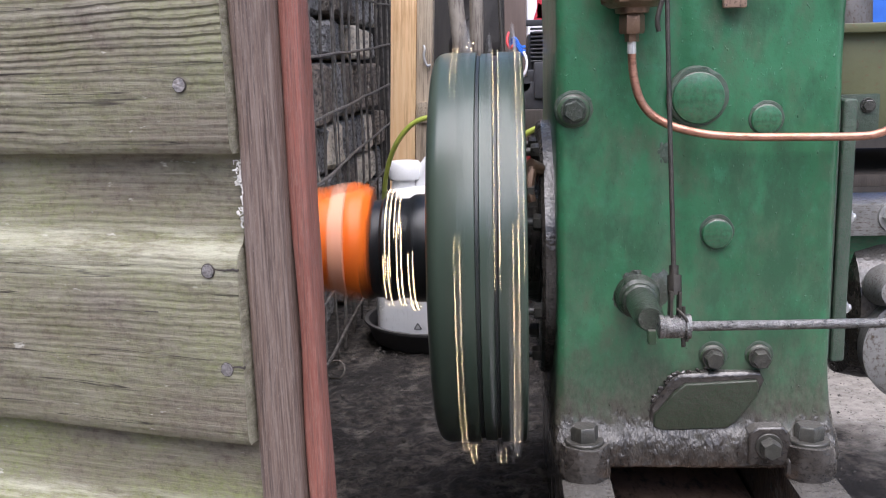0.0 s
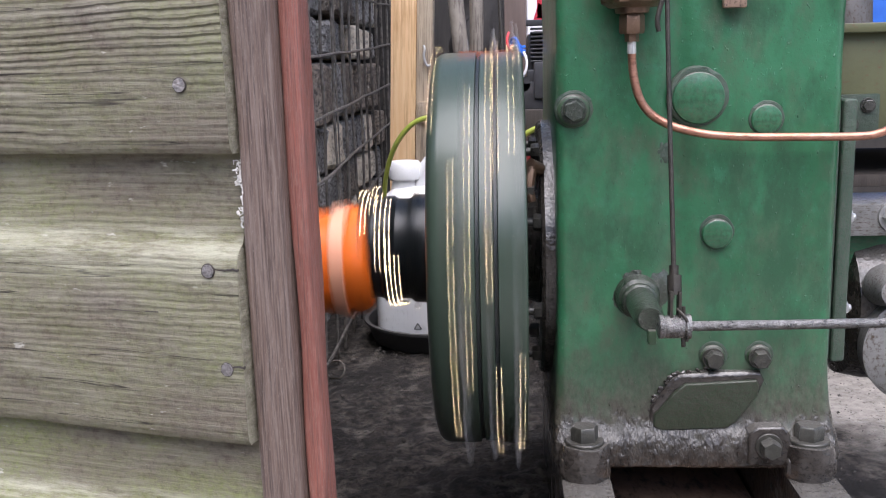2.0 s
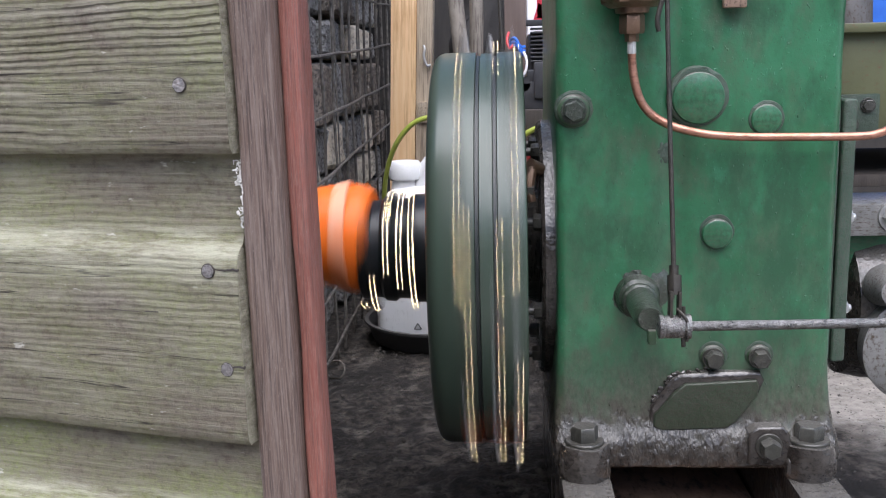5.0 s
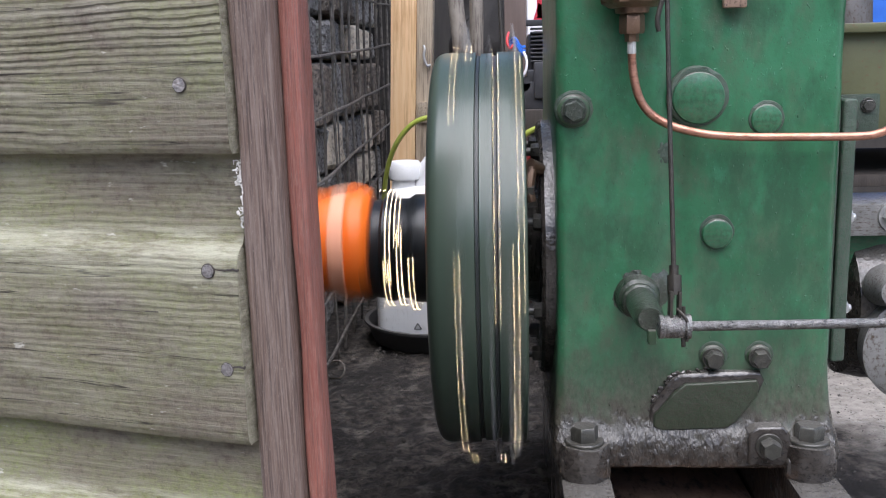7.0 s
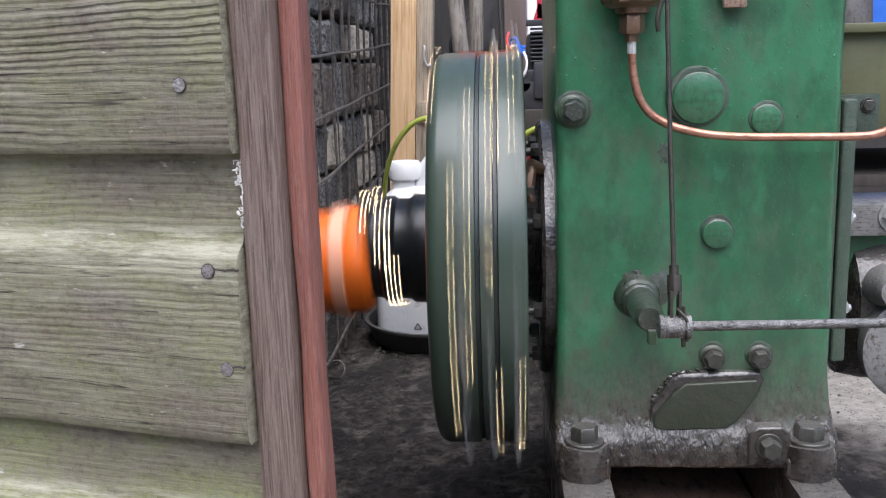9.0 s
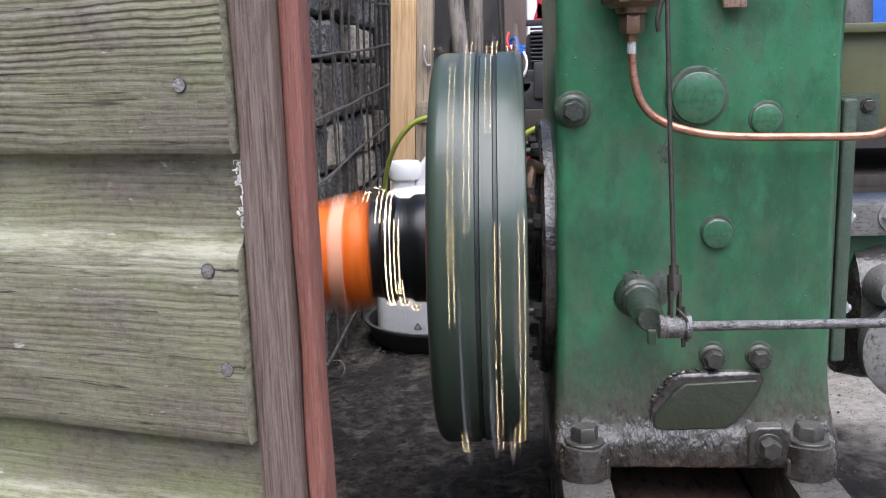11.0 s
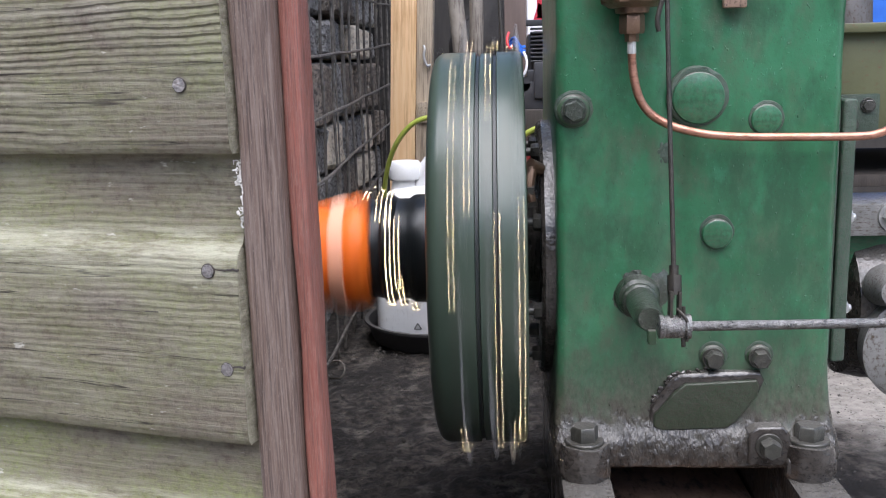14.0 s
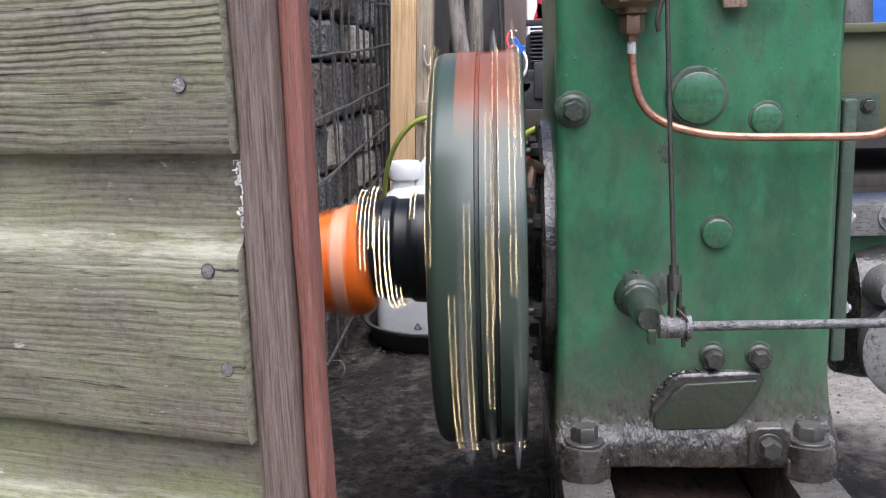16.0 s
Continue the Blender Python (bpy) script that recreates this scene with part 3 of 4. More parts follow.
def build_fence():
    fence = thing("wire_mesh_panel", "rusty welded wire mesh panel standing against the stone wall", "mesh fence")
    ys = [1.20 + 0.0935 * i for i in range(15)]
    rng = random.Random(3)
    for y in ys:
        pts = [(-0.275 + rng.uniform(-0.003, 0.003), y + rng.uniform(-0.004, 0.004), -0.003 + 0.1 * i) for i in range(13)]
        part("upright_wire", tube(pts, 0.0026, 6, 1), WIRE, fence)
        if rng.random() < 0.6:
            y2 = y + 0.045
            part("upright_wire", tube([(-0.279, y2 + rng.uniform(-0.004, 0.004), -0.003 + 0.1 * i) for i in range(13)], 0.0016, 6, 1), WIRE, fence)
    for k in range(13):
        z = 0.022 + 0.0915 * k
        pts = [(-0.2705 + rng.uniform(-0.002, 0.002), 1.18 + 0.14 * i, z + 0.035 * i * 0.14 + rng.uniform(-0.003, 0.003)) for i in range(11)]
        part("cross_wire", tube(pts, 0.0025, 6, 1), WIRE, fence)
    return fence


# ---- engine ----
AX_Y, AX_Z = 0.925, 0.2935


def case_section(x0, x1, yf, yb, r, crease=0.0):
    pts = []
    for cx, cy, a0 in ((x0 + r, yf + r, 180), (x1 - r, yf + r, 270), (x1 - r, yb - r, 0), (x0 + r, yb - r, 90)):
        for s in range(7):
            a = radians(a0 + 15 * s)
            pts.append((cx + r * math.cos(a), cy + r * math.sin(a)))
        if a0 == 180:
            for i in range(1, 80):
                fx = i / 80
                dip = math.exp(-((fx - 0.415) / 0.055) ** 2)
                pts.append((x0 + r + (x1 - x0 - 2 * r) * fx, yf + crease * dip))
    return pts


def loft(sections):
    bm = bmesh.new()
    rings = [[bm.verts.new((x, y, z)) for x, y in sec] for z, sec in sections]
    for a, b in zip(rings, rings[1:]):
        for j in range(len(a)):
            jj = (j + 1) % len(a)
            bm.faces.new((a[j], a[jj], b[jj], b[j]))
    bm.faces.new(list(reversed(rings[0])))
    bm.faces.new(rings[-1])
    bmesh.ops.recalc_face_normals(bm, faces=bm.faces[:])
    return bm


def build_engine():
    eng = thing("stationary_engine", "old green-painted stationary engine, oily and dusty, on steel skids", "engine")
    secs = []
    flare = ((0.129, 0.002, -0.0085), (0.1305, 0.004, -0.0120), (0.134, 0.006, -0.0148), (0.140, 0.0075, -0.0160), (0.147, 0.0078, -0.0158), (0.153, 0.0072, -0.0142),
             (0.160, 0.006, -0.0105), (0.167, 0.0048, -0.0070), (0.175, 0.0038, -0.0042), (0.185, 0.0028, -0.0022), (0.195, 0.0018, -0.0010), (0.21, 0.0008, 0), (0.225, 0, 0))
    fz, fgx, fgy = zip(*flare)
    for z in (0.129, 0.1297, 0.1305, 0.132, *[0.134 + 0.0028 * i for i in range(33)]):
        gx, gy = float(np.interp(z, fz, fgx)), float(np.interp(z, fz, fgy))
        secs.append((z, case_section(0.0425 - gx * 0.6, 0.2678 + gx, 0.7845 + gy, 1.065 - gy, 0.008)))
    for i in range(1, 76):
        z = 0.2236 + 0.005 * i
        secs.append((z, case_section(0.0425, 0.2678, 0.7845, 1.065, 0.008, 0.005 * min(1, max(0, (z - 0.26) / 0.04)))))
    shell = roughened(roughened(loft(secs), 0.0009, 18), 0.0004, 110)
    for v in shell.verts:      # dirt and spatter caked on the foot
        k = min(1.0, max(0.0, (0.215 - v.co.z) / 0.06))
        if k and 0.131 < v.co.z:
            v.co.y -= k * (0.0026 * max(0.0, noise.noise(v.co * 95)) + 0.0016 * max(0.0, noise.noise(v.co * 240)))
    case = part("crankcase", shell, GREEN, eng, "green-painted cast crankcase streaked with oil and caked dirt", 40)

    # feet with holding-down bolts
    for i, (x, y) in enumerate(((0.0638, 0.768), (0.2490, 0.770), (0.0638, 1.078), (0.2490, 1.078))):
        back = 1 if y < AX_Y else -1
        foot = roughened(merged(lathe([(0.1265, 0), (0.1265, 0.0205), (0.131, 0.0215), (0.140, 0.0218), (0.149, 0.0208), (0.1545, 0.0192), (0.156, 0.0)], 40),
                                box(-0.0215, 0.0215, -0.0130 if back > 0 else -0.03, 0.03 if back > 0 else 0.0130, 0.1265, 0.1460, 0.007, 4)), 0.0016, 70, i)
        foot = part("foot", moved(foot, Matrix.Translation((x, y, 0))), GRIMY, eng)
        part("bolt", moved(hexhead(0.0118, 0.012, 0.0165, 0.003), Matrix.Translation((x, y, 0.155)) @ Matrix.Rotation(radians(12 + 20 * i), 4, "Z")), BOLT, foot)

    # round plugs and bosses on the front face
    def boss(name, x, z, r, h, mat, label="", edge=0.0025, yf=0.786):
        prof = [(-0.004, 0), (-0.004, r), (h - edge, r), (h - edge * 0.4, r - edge * 0.3), (h, r - edge), (h, 0)]
        ob = part(name, moved(lathe(prof, 48), Matrix.Translation((x, yf, z)) @ TO_FRONT), mat, eng, label)
        ring = lathe([(-0.004, r * 0.9), (-0.004, r * 1.22), (0.0005, r * 1.2), (0.0022, r * 1.12), (0.0026, r * 1.0), (0.0026, r * 0.9)], 48, closed=True)
        part("collar", roughened(moved(ring, Matrix.Translation((x + 0.0005, yf, z + 0.0012)) @ TO_FRONT), 0.0006, 190), DIRTYGREEN, ob)
        return ob

    boss("core_plug", 0.1547, 0.4386, 0.0206, 0.0045, GREEN, edge=0.0012)
    boss("core_plug", 0.2083, 0.4205, 0.0122, 0.005, GREEN, edge=0.0014)
    boss("core_plug", 0.1716, 0.3292, 0.0124, 0.008, GREEN, edge=0.0016)
    b = boss("bolt_boss", 0.0560, 0.4308, 0.0134, 0.006, DULL)
    part("bolt", moved(hexhead(0.0088, 0.007, 0.0105, 0.0018), Matrix.Translation((0.0560, 0.7805, 0.4308)) @ TO_FRONT @ Matrix.Rotation(0.35, 4, "Z")), OILY, b)

    # lower cover plate under its lip, with two bolts
    plate = [(0.1220, 0.1665), (0.1225, 0.1760), (0.1300, 0.1850), (0.1380, 0.1955), (0.1480, 0.2035), (0.2060, 0.2065), (0.2085, 0.2015), (0.2070, 0.1930), (0.1900, 0.1700), (0.1820, 0.1645), (0.1290, 0.1625)]
    part("cover_plate", roughened(prism(plate, 0.7735, 0.79, 0.0025, 3), 0.0006, 120), PLATE, eng, "flat oily green cover plate")
    lip = [(0.1185, 0.1700), (0.1195, 0.1815), (0.1275, 0.1930), (0.1360, 0.2050), (0.1440, 0.2110), (0.1700, 0.2125), (0.2100, 0.2125), (0.2135, 0.2060), (0.2085, 0.1930), (0.1900, 0.1690), (0.1830, 0.1620), (0.1260, 0.1600)]
    part("lip", roughened(prism(lip, 0.7772, 0.792, 0.004, 3), 0.0013, 150), GRIMY, eng, "dusty cast lip")
    for x in (0.1712, 0.2092):
        bb = boss("bolt_boss", x, 0.2245, 0.0102, 0.005, DULL)
        part("bolt", moved(hexhead(0.0078, 0.0085, 0.0092, 0.002), Matrix.Translation((x, 0.7815, 0.2240)) @ TO_FRONT @ Matrix.Rotation(0.3 + x * 9, 4, "Z")), BOLT, bb)
    # drain plug in its pocket
    pocket = [(0.199, 0.1355), (0.199, 0.1640), (0.206, 0.1690), (0.226, 0.1690), (0.231, 0.164), (0.238, 0.1355)]
    pk = part("drain_boss", roughened(prism(pocket, 0.7635, 0.785, 0.003, 3), 0.0008, 90), GRIMY, eng)
    part("drain_plug", moved(hexhead(0.0085, 0.011, 0.011, 0.002), Matrix.Translation((0.2145, 0.7635, 0.1535)) @ TO_FRONT @ Matrix.Rotation(0.5, 4, "Z")), BOLT, pk)

    # bearing housings on both sides, round the crankshaft
    def housing(name, x0, x1, r, mat):
        s = 1 if x1 > x0 else -1
        prof = [(0, 0), (0, r), (abs(x1 - x0) - 0.003, r), (abs(x1 - x0), r - 0.003), (abs(x1 - x0), 0.055), (abs(x1 - x0) + 0.014, 0.05), (abs(x1 - x0) + 0.014, 0)]
        bm = lathe(prof, 64)
        return part(name, roughened(moved(bm, Matrix.Translation((x0, AX_Y, AX_Z)) @ Matrix.Rotation(radians(90 * s), 4, "Y")), 0.0006, 60), mat, eng)
    left = housing("bearing_housing", 0.0450, 0.0310, 0.1225, GRIMY)
    right = part("side_plate", roughened(merged(box(0.2670, 0.2745, 0.806, 1.05, 0.216, 0.428, 0.003), box(0.2757, 0.2872, 0.806, 1.048, 0.212, 0.434, 0.003, 3)), 0.0005, 70), DIRTYGREEN, eng, "oily green side plate with a dark joint")
    for k in range(8):
        a = radians(22.5 + 45 * k)
        y, z = AX_Y - 0.104 * math.cos(a), AX_Z + 0.104 * math.sin(a)
        part("bolt", moved(hexhead(0.0075, 0.008, 0, 0, 0.006), Matrix.Translation((0.032, y, z)) @ Matrix.Rotation(radians(-90), 4, "Y")), BOLT, left)
        part("bolt", moved(hexhead(0.0068, 0.008, 0, 0, 0.002), Matrix.Translation((0.2868, y, z)) @ ALONG_X), ZINC, right)
    part("crankshaft", moved(lathe([(-0.205, 0), (-0.205, 0.017), (0.04, 0.0175), (0.04, 0.024), (0.32, 0.024), (0.32, 0)], 32), Matrix.Translation((0, AX_Y, AX_Z)) @ ALONG_X), STEEL, eng)

    # governor shaft through the front, its lever and rods
    shaft = part("lever_shaft", roughened(moved(lathe([(-0.01, 0), (-0.01, 0.0200), (0.001, 0.0192), (0.004, 0.0178), (0.012, 0.0168), (0.0145, 0.0142), (0.019, 0.0138), (0.0205, 0.0122), (0.05, 0.0115), (0.070, 0.0108), (0.075, 0.009), (0.0755, 0)], 32),
                 Matrix.Translation((0.1085, 0.786, 0.2770)) @ TO_FRONT), 0.0006, 160), OILY, eng, "greasy green-painted lever shaft")
    part("shaft_key", moved(box(-0.003, 0.003, -0.006, 0.004, -0.008, 0.003, 0.001), Matrix.Translation((0.1095, 0.712, 0.2660))), DULL, shaft)
    rod = part("control_rod", roughened(tube([(0.131, 0.69, 0.2772), (0.2, 0.69, 0.2776), (0.3, 0.69, 0.2786), (0.52, 0.69, 0.2806)], 0.0037, 12), 0.0005, 260), STEEL, eng, "pitted bright steel control rod")
    yoke = part("yoke", roughened(moved(lathe([(0, 0), (0, 0.0070), (0.001, 0.0088), (0.004, 0.0088), (0.005, 0.0078), (0.0065, 0.0086), (0.018, 0.0086), (0.0185, 0.0072), (0.0195, 0.0072), (0.020, 0.0094), (0.0235, 0.0094), (0.0245, 0.004), (0.0245, 0)], 24),
                Matrix.Translation((0.1105, 0.69, 0.2769)) @ ALONG_X), 0.0003, 300), STEEL, eng, "oily steel yoke")
    part("pin", merged(tube([(0.1288, 0.690, 0.292), (0.1292, 0.688, 0.262)], 0.0017, 8), tube([(0.124, 0.688, 0.291), (0.130, 0.683, 0.2845), (0.1335, 0.684, 0.276), (0.131, 0.685, 0.267)], 0.0012, 8, 2)), DARKROD, yoke)
    part("fork", merged(box(0.1185, 0.1212, 0.686, 0.697, 0.277, 0.304, 0.001), box(0.1248, 0.1272, 0.686, 0.697, 0.277, 0.304, 0.001), roughened(tube([(0.1230, 0.693, 0.300), (0.1230, 0.697, 0.314)], 0.0052, 12), 0.0005, 300), tube([(0.1230, 0.697, 0.312), (0.1230, 0.699, 0.321)], 0.0034, 12)), DARKROD, yoke)
    part("upright_rod", tube([(0.1230, 0.699, 0.318), (0.1228, 0.725, 0.42), (0.1225, 0.745, 0.512), (0.1222, 0.757, 0.60)], 0.0019, 10, 1), DARKROD, eng, "thin dark oily upright rod")

    # grease and dirt caked round the shaft and along the plate's lip
    cake = lathe([(-0.004, 0.0), (-0.004, 0.027), (-0.0006, 0.026), (0.0008, 0.0225), (0.0018, 0.019), (0.0018, 0.0)], 64)
    part("grease", roughened(roughened(moved(cake, Matrix.Translation((0.1115, 0.786, 0.2795)) @ TO_FRONT @ Matrix.Diagonal((1.1, 1.0, 1, 1))), 0.0016, 60, 3.0), 0.001, 210), OILY, eng, "dusty grease caked on the casting")
    rng = random.Random(17)
    for (xa, za), (xb, zb), n in (((0.1170, 0.168), (0.1235, 0.190), 7), ((0.1235, 0.190), (0.1400, 0.210), 9), ((0.1400, 0.210), (0.166, 0.2145), 5)):
        for i in range(n):
            f = (i + rng.random()) / n
            b = bmesh.new()
            bmesh.ops.create_icosphere(b, subdivisions=2, radius=rng.uniform(0.0012, 0.0026))
            part("dirt_lump", moved(roughened(b, 0.0014, 300, i + za * 50), Matrix.Translation((xa + (xb - xa) * f, 0.7825 - rng.uniform(0, 0.002), za + (zb - za) * f)) @ Matrix.Diagonal((1.2, 0.7, 1, 1))), GRIMY, eng)

    # fuel connection and copper pipe
    fx, fy = 0.0992, 0.764
    cup = part("fuel_union", moved(merged(lathe([(0.4835, 0), (0.4835, 0.0052), (0.4895, 0.0056), (0.4895, 0.0088), (0.4915, 0.0098), (0.5025, 0.0098), (0.5045, 0.0085), (0.5045, 0.0115), (0.5065, 0.0125), (0.509, 0.0125), (0.509, 0.018), (0.5125, 0.0235), (0.520, 0.025), (0.545, 0.025), (0.55, 0.022), (0.55, 0)], 6),
               lathe([(0.505, 0), (0.505, 0.0128), (0.509, 0.0132), (0.512, 0.020), (0.517, 0.0252), (0.547, 0.0262), (0.552, 0.022), (0.552, 0)], 40)), Matrix.Translation((fx, fy, 0))), BRASS, eng, "brown brass pipe union")
    part("union_bracket", box(0.082, 0.116, 0.764, 0.79, 0.530, 0.546, 0.002), BRASS, cup)
    part("ferrule", roughened(tube([(fx, fy, 0.4865), (fx + 0.0001, fy, 0.4745)], 0.0036, 14), 0.0006, 300), SOLDER, cup, "grey solder blob")
    pts = [(fx, fy, 0.486), (fx + 0.0002, fy, 0.4725), (0.1006, 0.764, 0.458), (0.1050, 0.764, 0.4400), (0.1135, 0.764, 0.4280), (0.126, 0.764, 0.4200), (0.1400, 0.764, 0.4150), (0.160, 0.764, 0.4105), (0.190, 0.764, 0.4082), (0.2230, 0.764, 0.4077), (0.262, 0.764, 0.4070), (0.284, 0.765, 0.4072), (0.297, 0.768, 0.4110), (0.33, 0.79, 0.424), (0.38, 0.84, 0.44)]
    part("fuel_pipe", tube(pts, 0.0033, 14, 3), COPPER, eng, "bent copper fuel pipe, dull and scratched")

    # slot and bolt at the head of the front face
    part("tappet_cover", merged(box(0.1655, 0.194, 0.776, 0.79, 0.5195, 0.56, 0.002), box(0.170, 0.188, 0.772, 0.78, 0.507, 0.524, 0.002)), RUST, eng, "rust-brown tappet block")
    # small casting scars
    rng = random.Random(8)
    for x, z, r in ((0.1225, 0.399, 0.0062), (0.1290, 0.393, 0.0050), (0.117, 0.3955, 0.0046), (0.1245, 0.3905, 0.0048), (0.131, 0.399, 0.004)):
        b = bmesh.new()
        bmesh.ops.create_icosphere(b, subdivisions=2, radius=r)
        part("casting_lump", moved(roughened(b, 0.0034, 230, x), Matrix.Translation((x, 0.7885, z)) @ Matrix.Diagonal((1, 0.4, 1, 1))), DIRTYGREEN, eng)

    # brown oil fitting beside the wheel, and a bent tag by the upright rod
    fit = part("oil_fitting", roughened(merged(tube([(0.031, 0.835, 0.378), (0.022, 0.828, 0.383)], 0.006, 12), tube([(0.024, 0.828, 0.381), (0.020, 0.822, 0.366), (0.023, 0.82, 0.352)], 0.0045, 10, 2)), 0.001, 160), BRASS, eng, "brown caked oil fitting")
    part("fitting_nut", roughened(moved(hexhead(0.006, 0.008), Matrix.Translation((0.0245, 0.822, 0.362)) @ Matrix.Rotation(radians(-90), 4, "Y")), 0.0006, 200), BOLT, fit)
    part("tag", tube([(0.1215, 0.744, 0.52), (0.117, 0.743, 0.508), (0.1145, 0.742, 0.497), (0.1165, 0.742, 0.490)], 0.0019, 8, 2), DARKROD, eng)
    # magneto and governor side
    mag = part("magneto_body", merged(box(0.300, 0.43, 0.90, 1.0, 0.398, 0.490, 0.004), box(0.294, 0.44, 0.890, 1.01, 0.488, 0.4965, 0.002)), OLIVE, eng, "olive magneto body with rust marks")
    part("magneto_cap", moved(lathe([(0.4965, 0), (0.4965, 0.0215), (0.535, 0.020), (0.543, 0.016), (0.545, 0)], 32), Matrix.Translation((0.3155, 0.925, 0))), CAPGREY, mag, "grey-brown cap")
    plate_m = part("terminal_plate", box(0.302, 0.337, 0.893, 0.902, 0.396, 0.434, 0.001), DIRTYGREEN, mag, "oily terminal plate")
    part("screw", moved(hexhead(0.0045, 0.003, 0.006, 0.001), Matrix.Translation((0.3135, 0.893, 0.407)) @ TO_FRONT), BOLT, plate_m)
    part("screw", moved(hexhead(0.0055, 0.003, 0.007, 0.001), Matrix.Translation((0.3265, 0.893, 0.424)) @ TO_FRONT), BOLT, plate_m)
    part("magneto_bracket", box(0.284, 0.42, 0.885, 0.96, 0.306, 0.336, 0.002), ALLOY, eng, "grey alloy bracket")
    part("nut", moved(hexhead(0.011, 0.01, 0.0145, 0.003), Matrix.Translation((0.352, 0.886, 0.324)) @ TO_FRONT), ZINC, eng, "pale green painted nut")
    part("side_casting", box(0.284, 0.42, 0.905, 0.99, 0.26, 0.306, 0.006), GREEN, eng)
    part("governor_drum", moved(lathe([(0, 0), (0, 0.055), (0.008, 0.075), (0.03, 0.08), (0.075, 0.08), (0.08, 0.076), (0.08, 0)], 48), Matrix.Translation((0.318, 0.955, 0.232)) @ ALONG_X), GRIMY, eng, "dark greasy governor drum")
    part("drum_boss", moved(lathe([(0, 0), (0, 0.02), (0.03, 0.014), (0.032, 0)], 28), Matrix.Translation((0.345, 0.878, 0.262)) @ TO_FRONT), ALLOY, eng)
    part("drive_belt_guard", moved(lathe([(0, 0), (0, 0.048), (0.02, 0.05), (0.022, 0.046), (0.022, 0)], 40), Matrix.Translation((0.372, 0.88, 0.205)) @ TO_FRONT), ALLOY, eng)
    part("side_cover", box(0.284, 0.31, 0.93, 1.0, 0.335, 0.40, 0.004), DULL, eng)

    # skids under the feet
    for x0, x1 in ((0.0435, 0.0850), (0.2300, 0.2705)):
        part("skid", roughened(box(x0, x1, 0.60, 1.16, -0.004, 0.1264, 0.003, 2), 0.0006, 60, x0), GRIMY, eng, "dirty steel skid")
    part("cross_bar", box(0.0850, 0.2300, 1.06, 1.10, 0.02, 0.10, 0.003), GRIMY, eng)
    return eng


# ---- flywheel and the string of lights that turn with it ----
RIM = 0.187


def rim_point(angle, r, x):
    a = radians(angle)
    return Vector((x, -r * math.cos(a), -r * math.sin(a)))


def build_flywheel(eng):
    x0, x1 = -0.0640, 0.0175
    R = RIM
    prof = [(x0, R - 0.045), (x0, R - 0.010), (x0 + 0.002, R - 0.0045), (x0 + 0.0055, R - 0.0015), (x0 + 0.010, R), (-0.0248, R), (-0.0240, R - 0.0042), (-0.0212, R - 0.0042), (-0.0204, R - 0.0012),
            (-0.0100, R - 0.0012), (-0.0092, R - 0.0042), (-0.0064, R - 0.0042), (-0.0056, R), (x1 - 0.003, R), (x1 - 0.0008, R - 0.001), (x1, R - 0.003), (x1, R - 0.045),
            (-0.010, R - 0.05), (-0.012, 0.05), (0.012, 0.042), (0.012, 0.018), (-0.06, 0.018), (-0.06, 0.042), (-0.030, 0.05), (-0.034, R - 0.05)]
    wheel = part("flywheel", moved(lathe(prof, 160, closed=True), ALONG_X), WHEEL, eng, "heavy dark green flywheel spinning fast", 30)
    wheel.location = (0, AX_Y, AX_Z)
    # darker bands laid in the two grooves
    for xa in (-0.0239, -0.0091):
        part("groove_band", moved(lathe([(xa, R - 0.0043), (xa, R - 0.0034), (xa + 0.0026, R - 0.0034), (xa + 0.0026, R - 0.0043)], 160, closed=True), ALONG_X), GROOVE, wheel)
    # drum on the outer shaft end, wound with black tape
    prof = [(-0.141, 0.0), (-0.141, 0.045), (-0.139, 0.049), (-0.132, 0.0505), (-0.127, 0.0475), (-0.119, 0.0485), (-0.116, 0.0515), (-0.108, 0.052), (-0.104, 0.049), (-0.093, 0.0495), (-0.088, 0.053), (-0.072, 0.0535), (-0.0645, 0.052), (-0.062, 0.0)]
    part("drum", roughened(moved(lathe(prof, 64), ALONG_X), 0.0012, 60), TAPE, wheel, "black tape-wound drum on the shaft end")
    # orange tape across the rim
    bm = bmesh.new()
    rows = []
    for i in range(11):
        a = -8 + 1.6 * i
        rows.append([bm.verts.new(rim_point(a, R + h, x)) for x, h in ((-0.0415, 0.0), (-0.0410, 0.0016), (-0.028, 0.0018), (-0.018, 0.0008), (-0.008, 0.0018), (0.0135, 0.0016), (0.0140, 0.0))])
    for p, q in zip(rows, rows[1:]):
        for j in range(6):
            bm.faces.new((p[j], p[j + 1], q[j + 1], q[j]))
    bmesh.ops.recalc_face_normals(bm, faces=bm.faces[:])
    part("tape", bm, PATCH, wheel, "orange tape patch across the rim", 60)
    return wheel


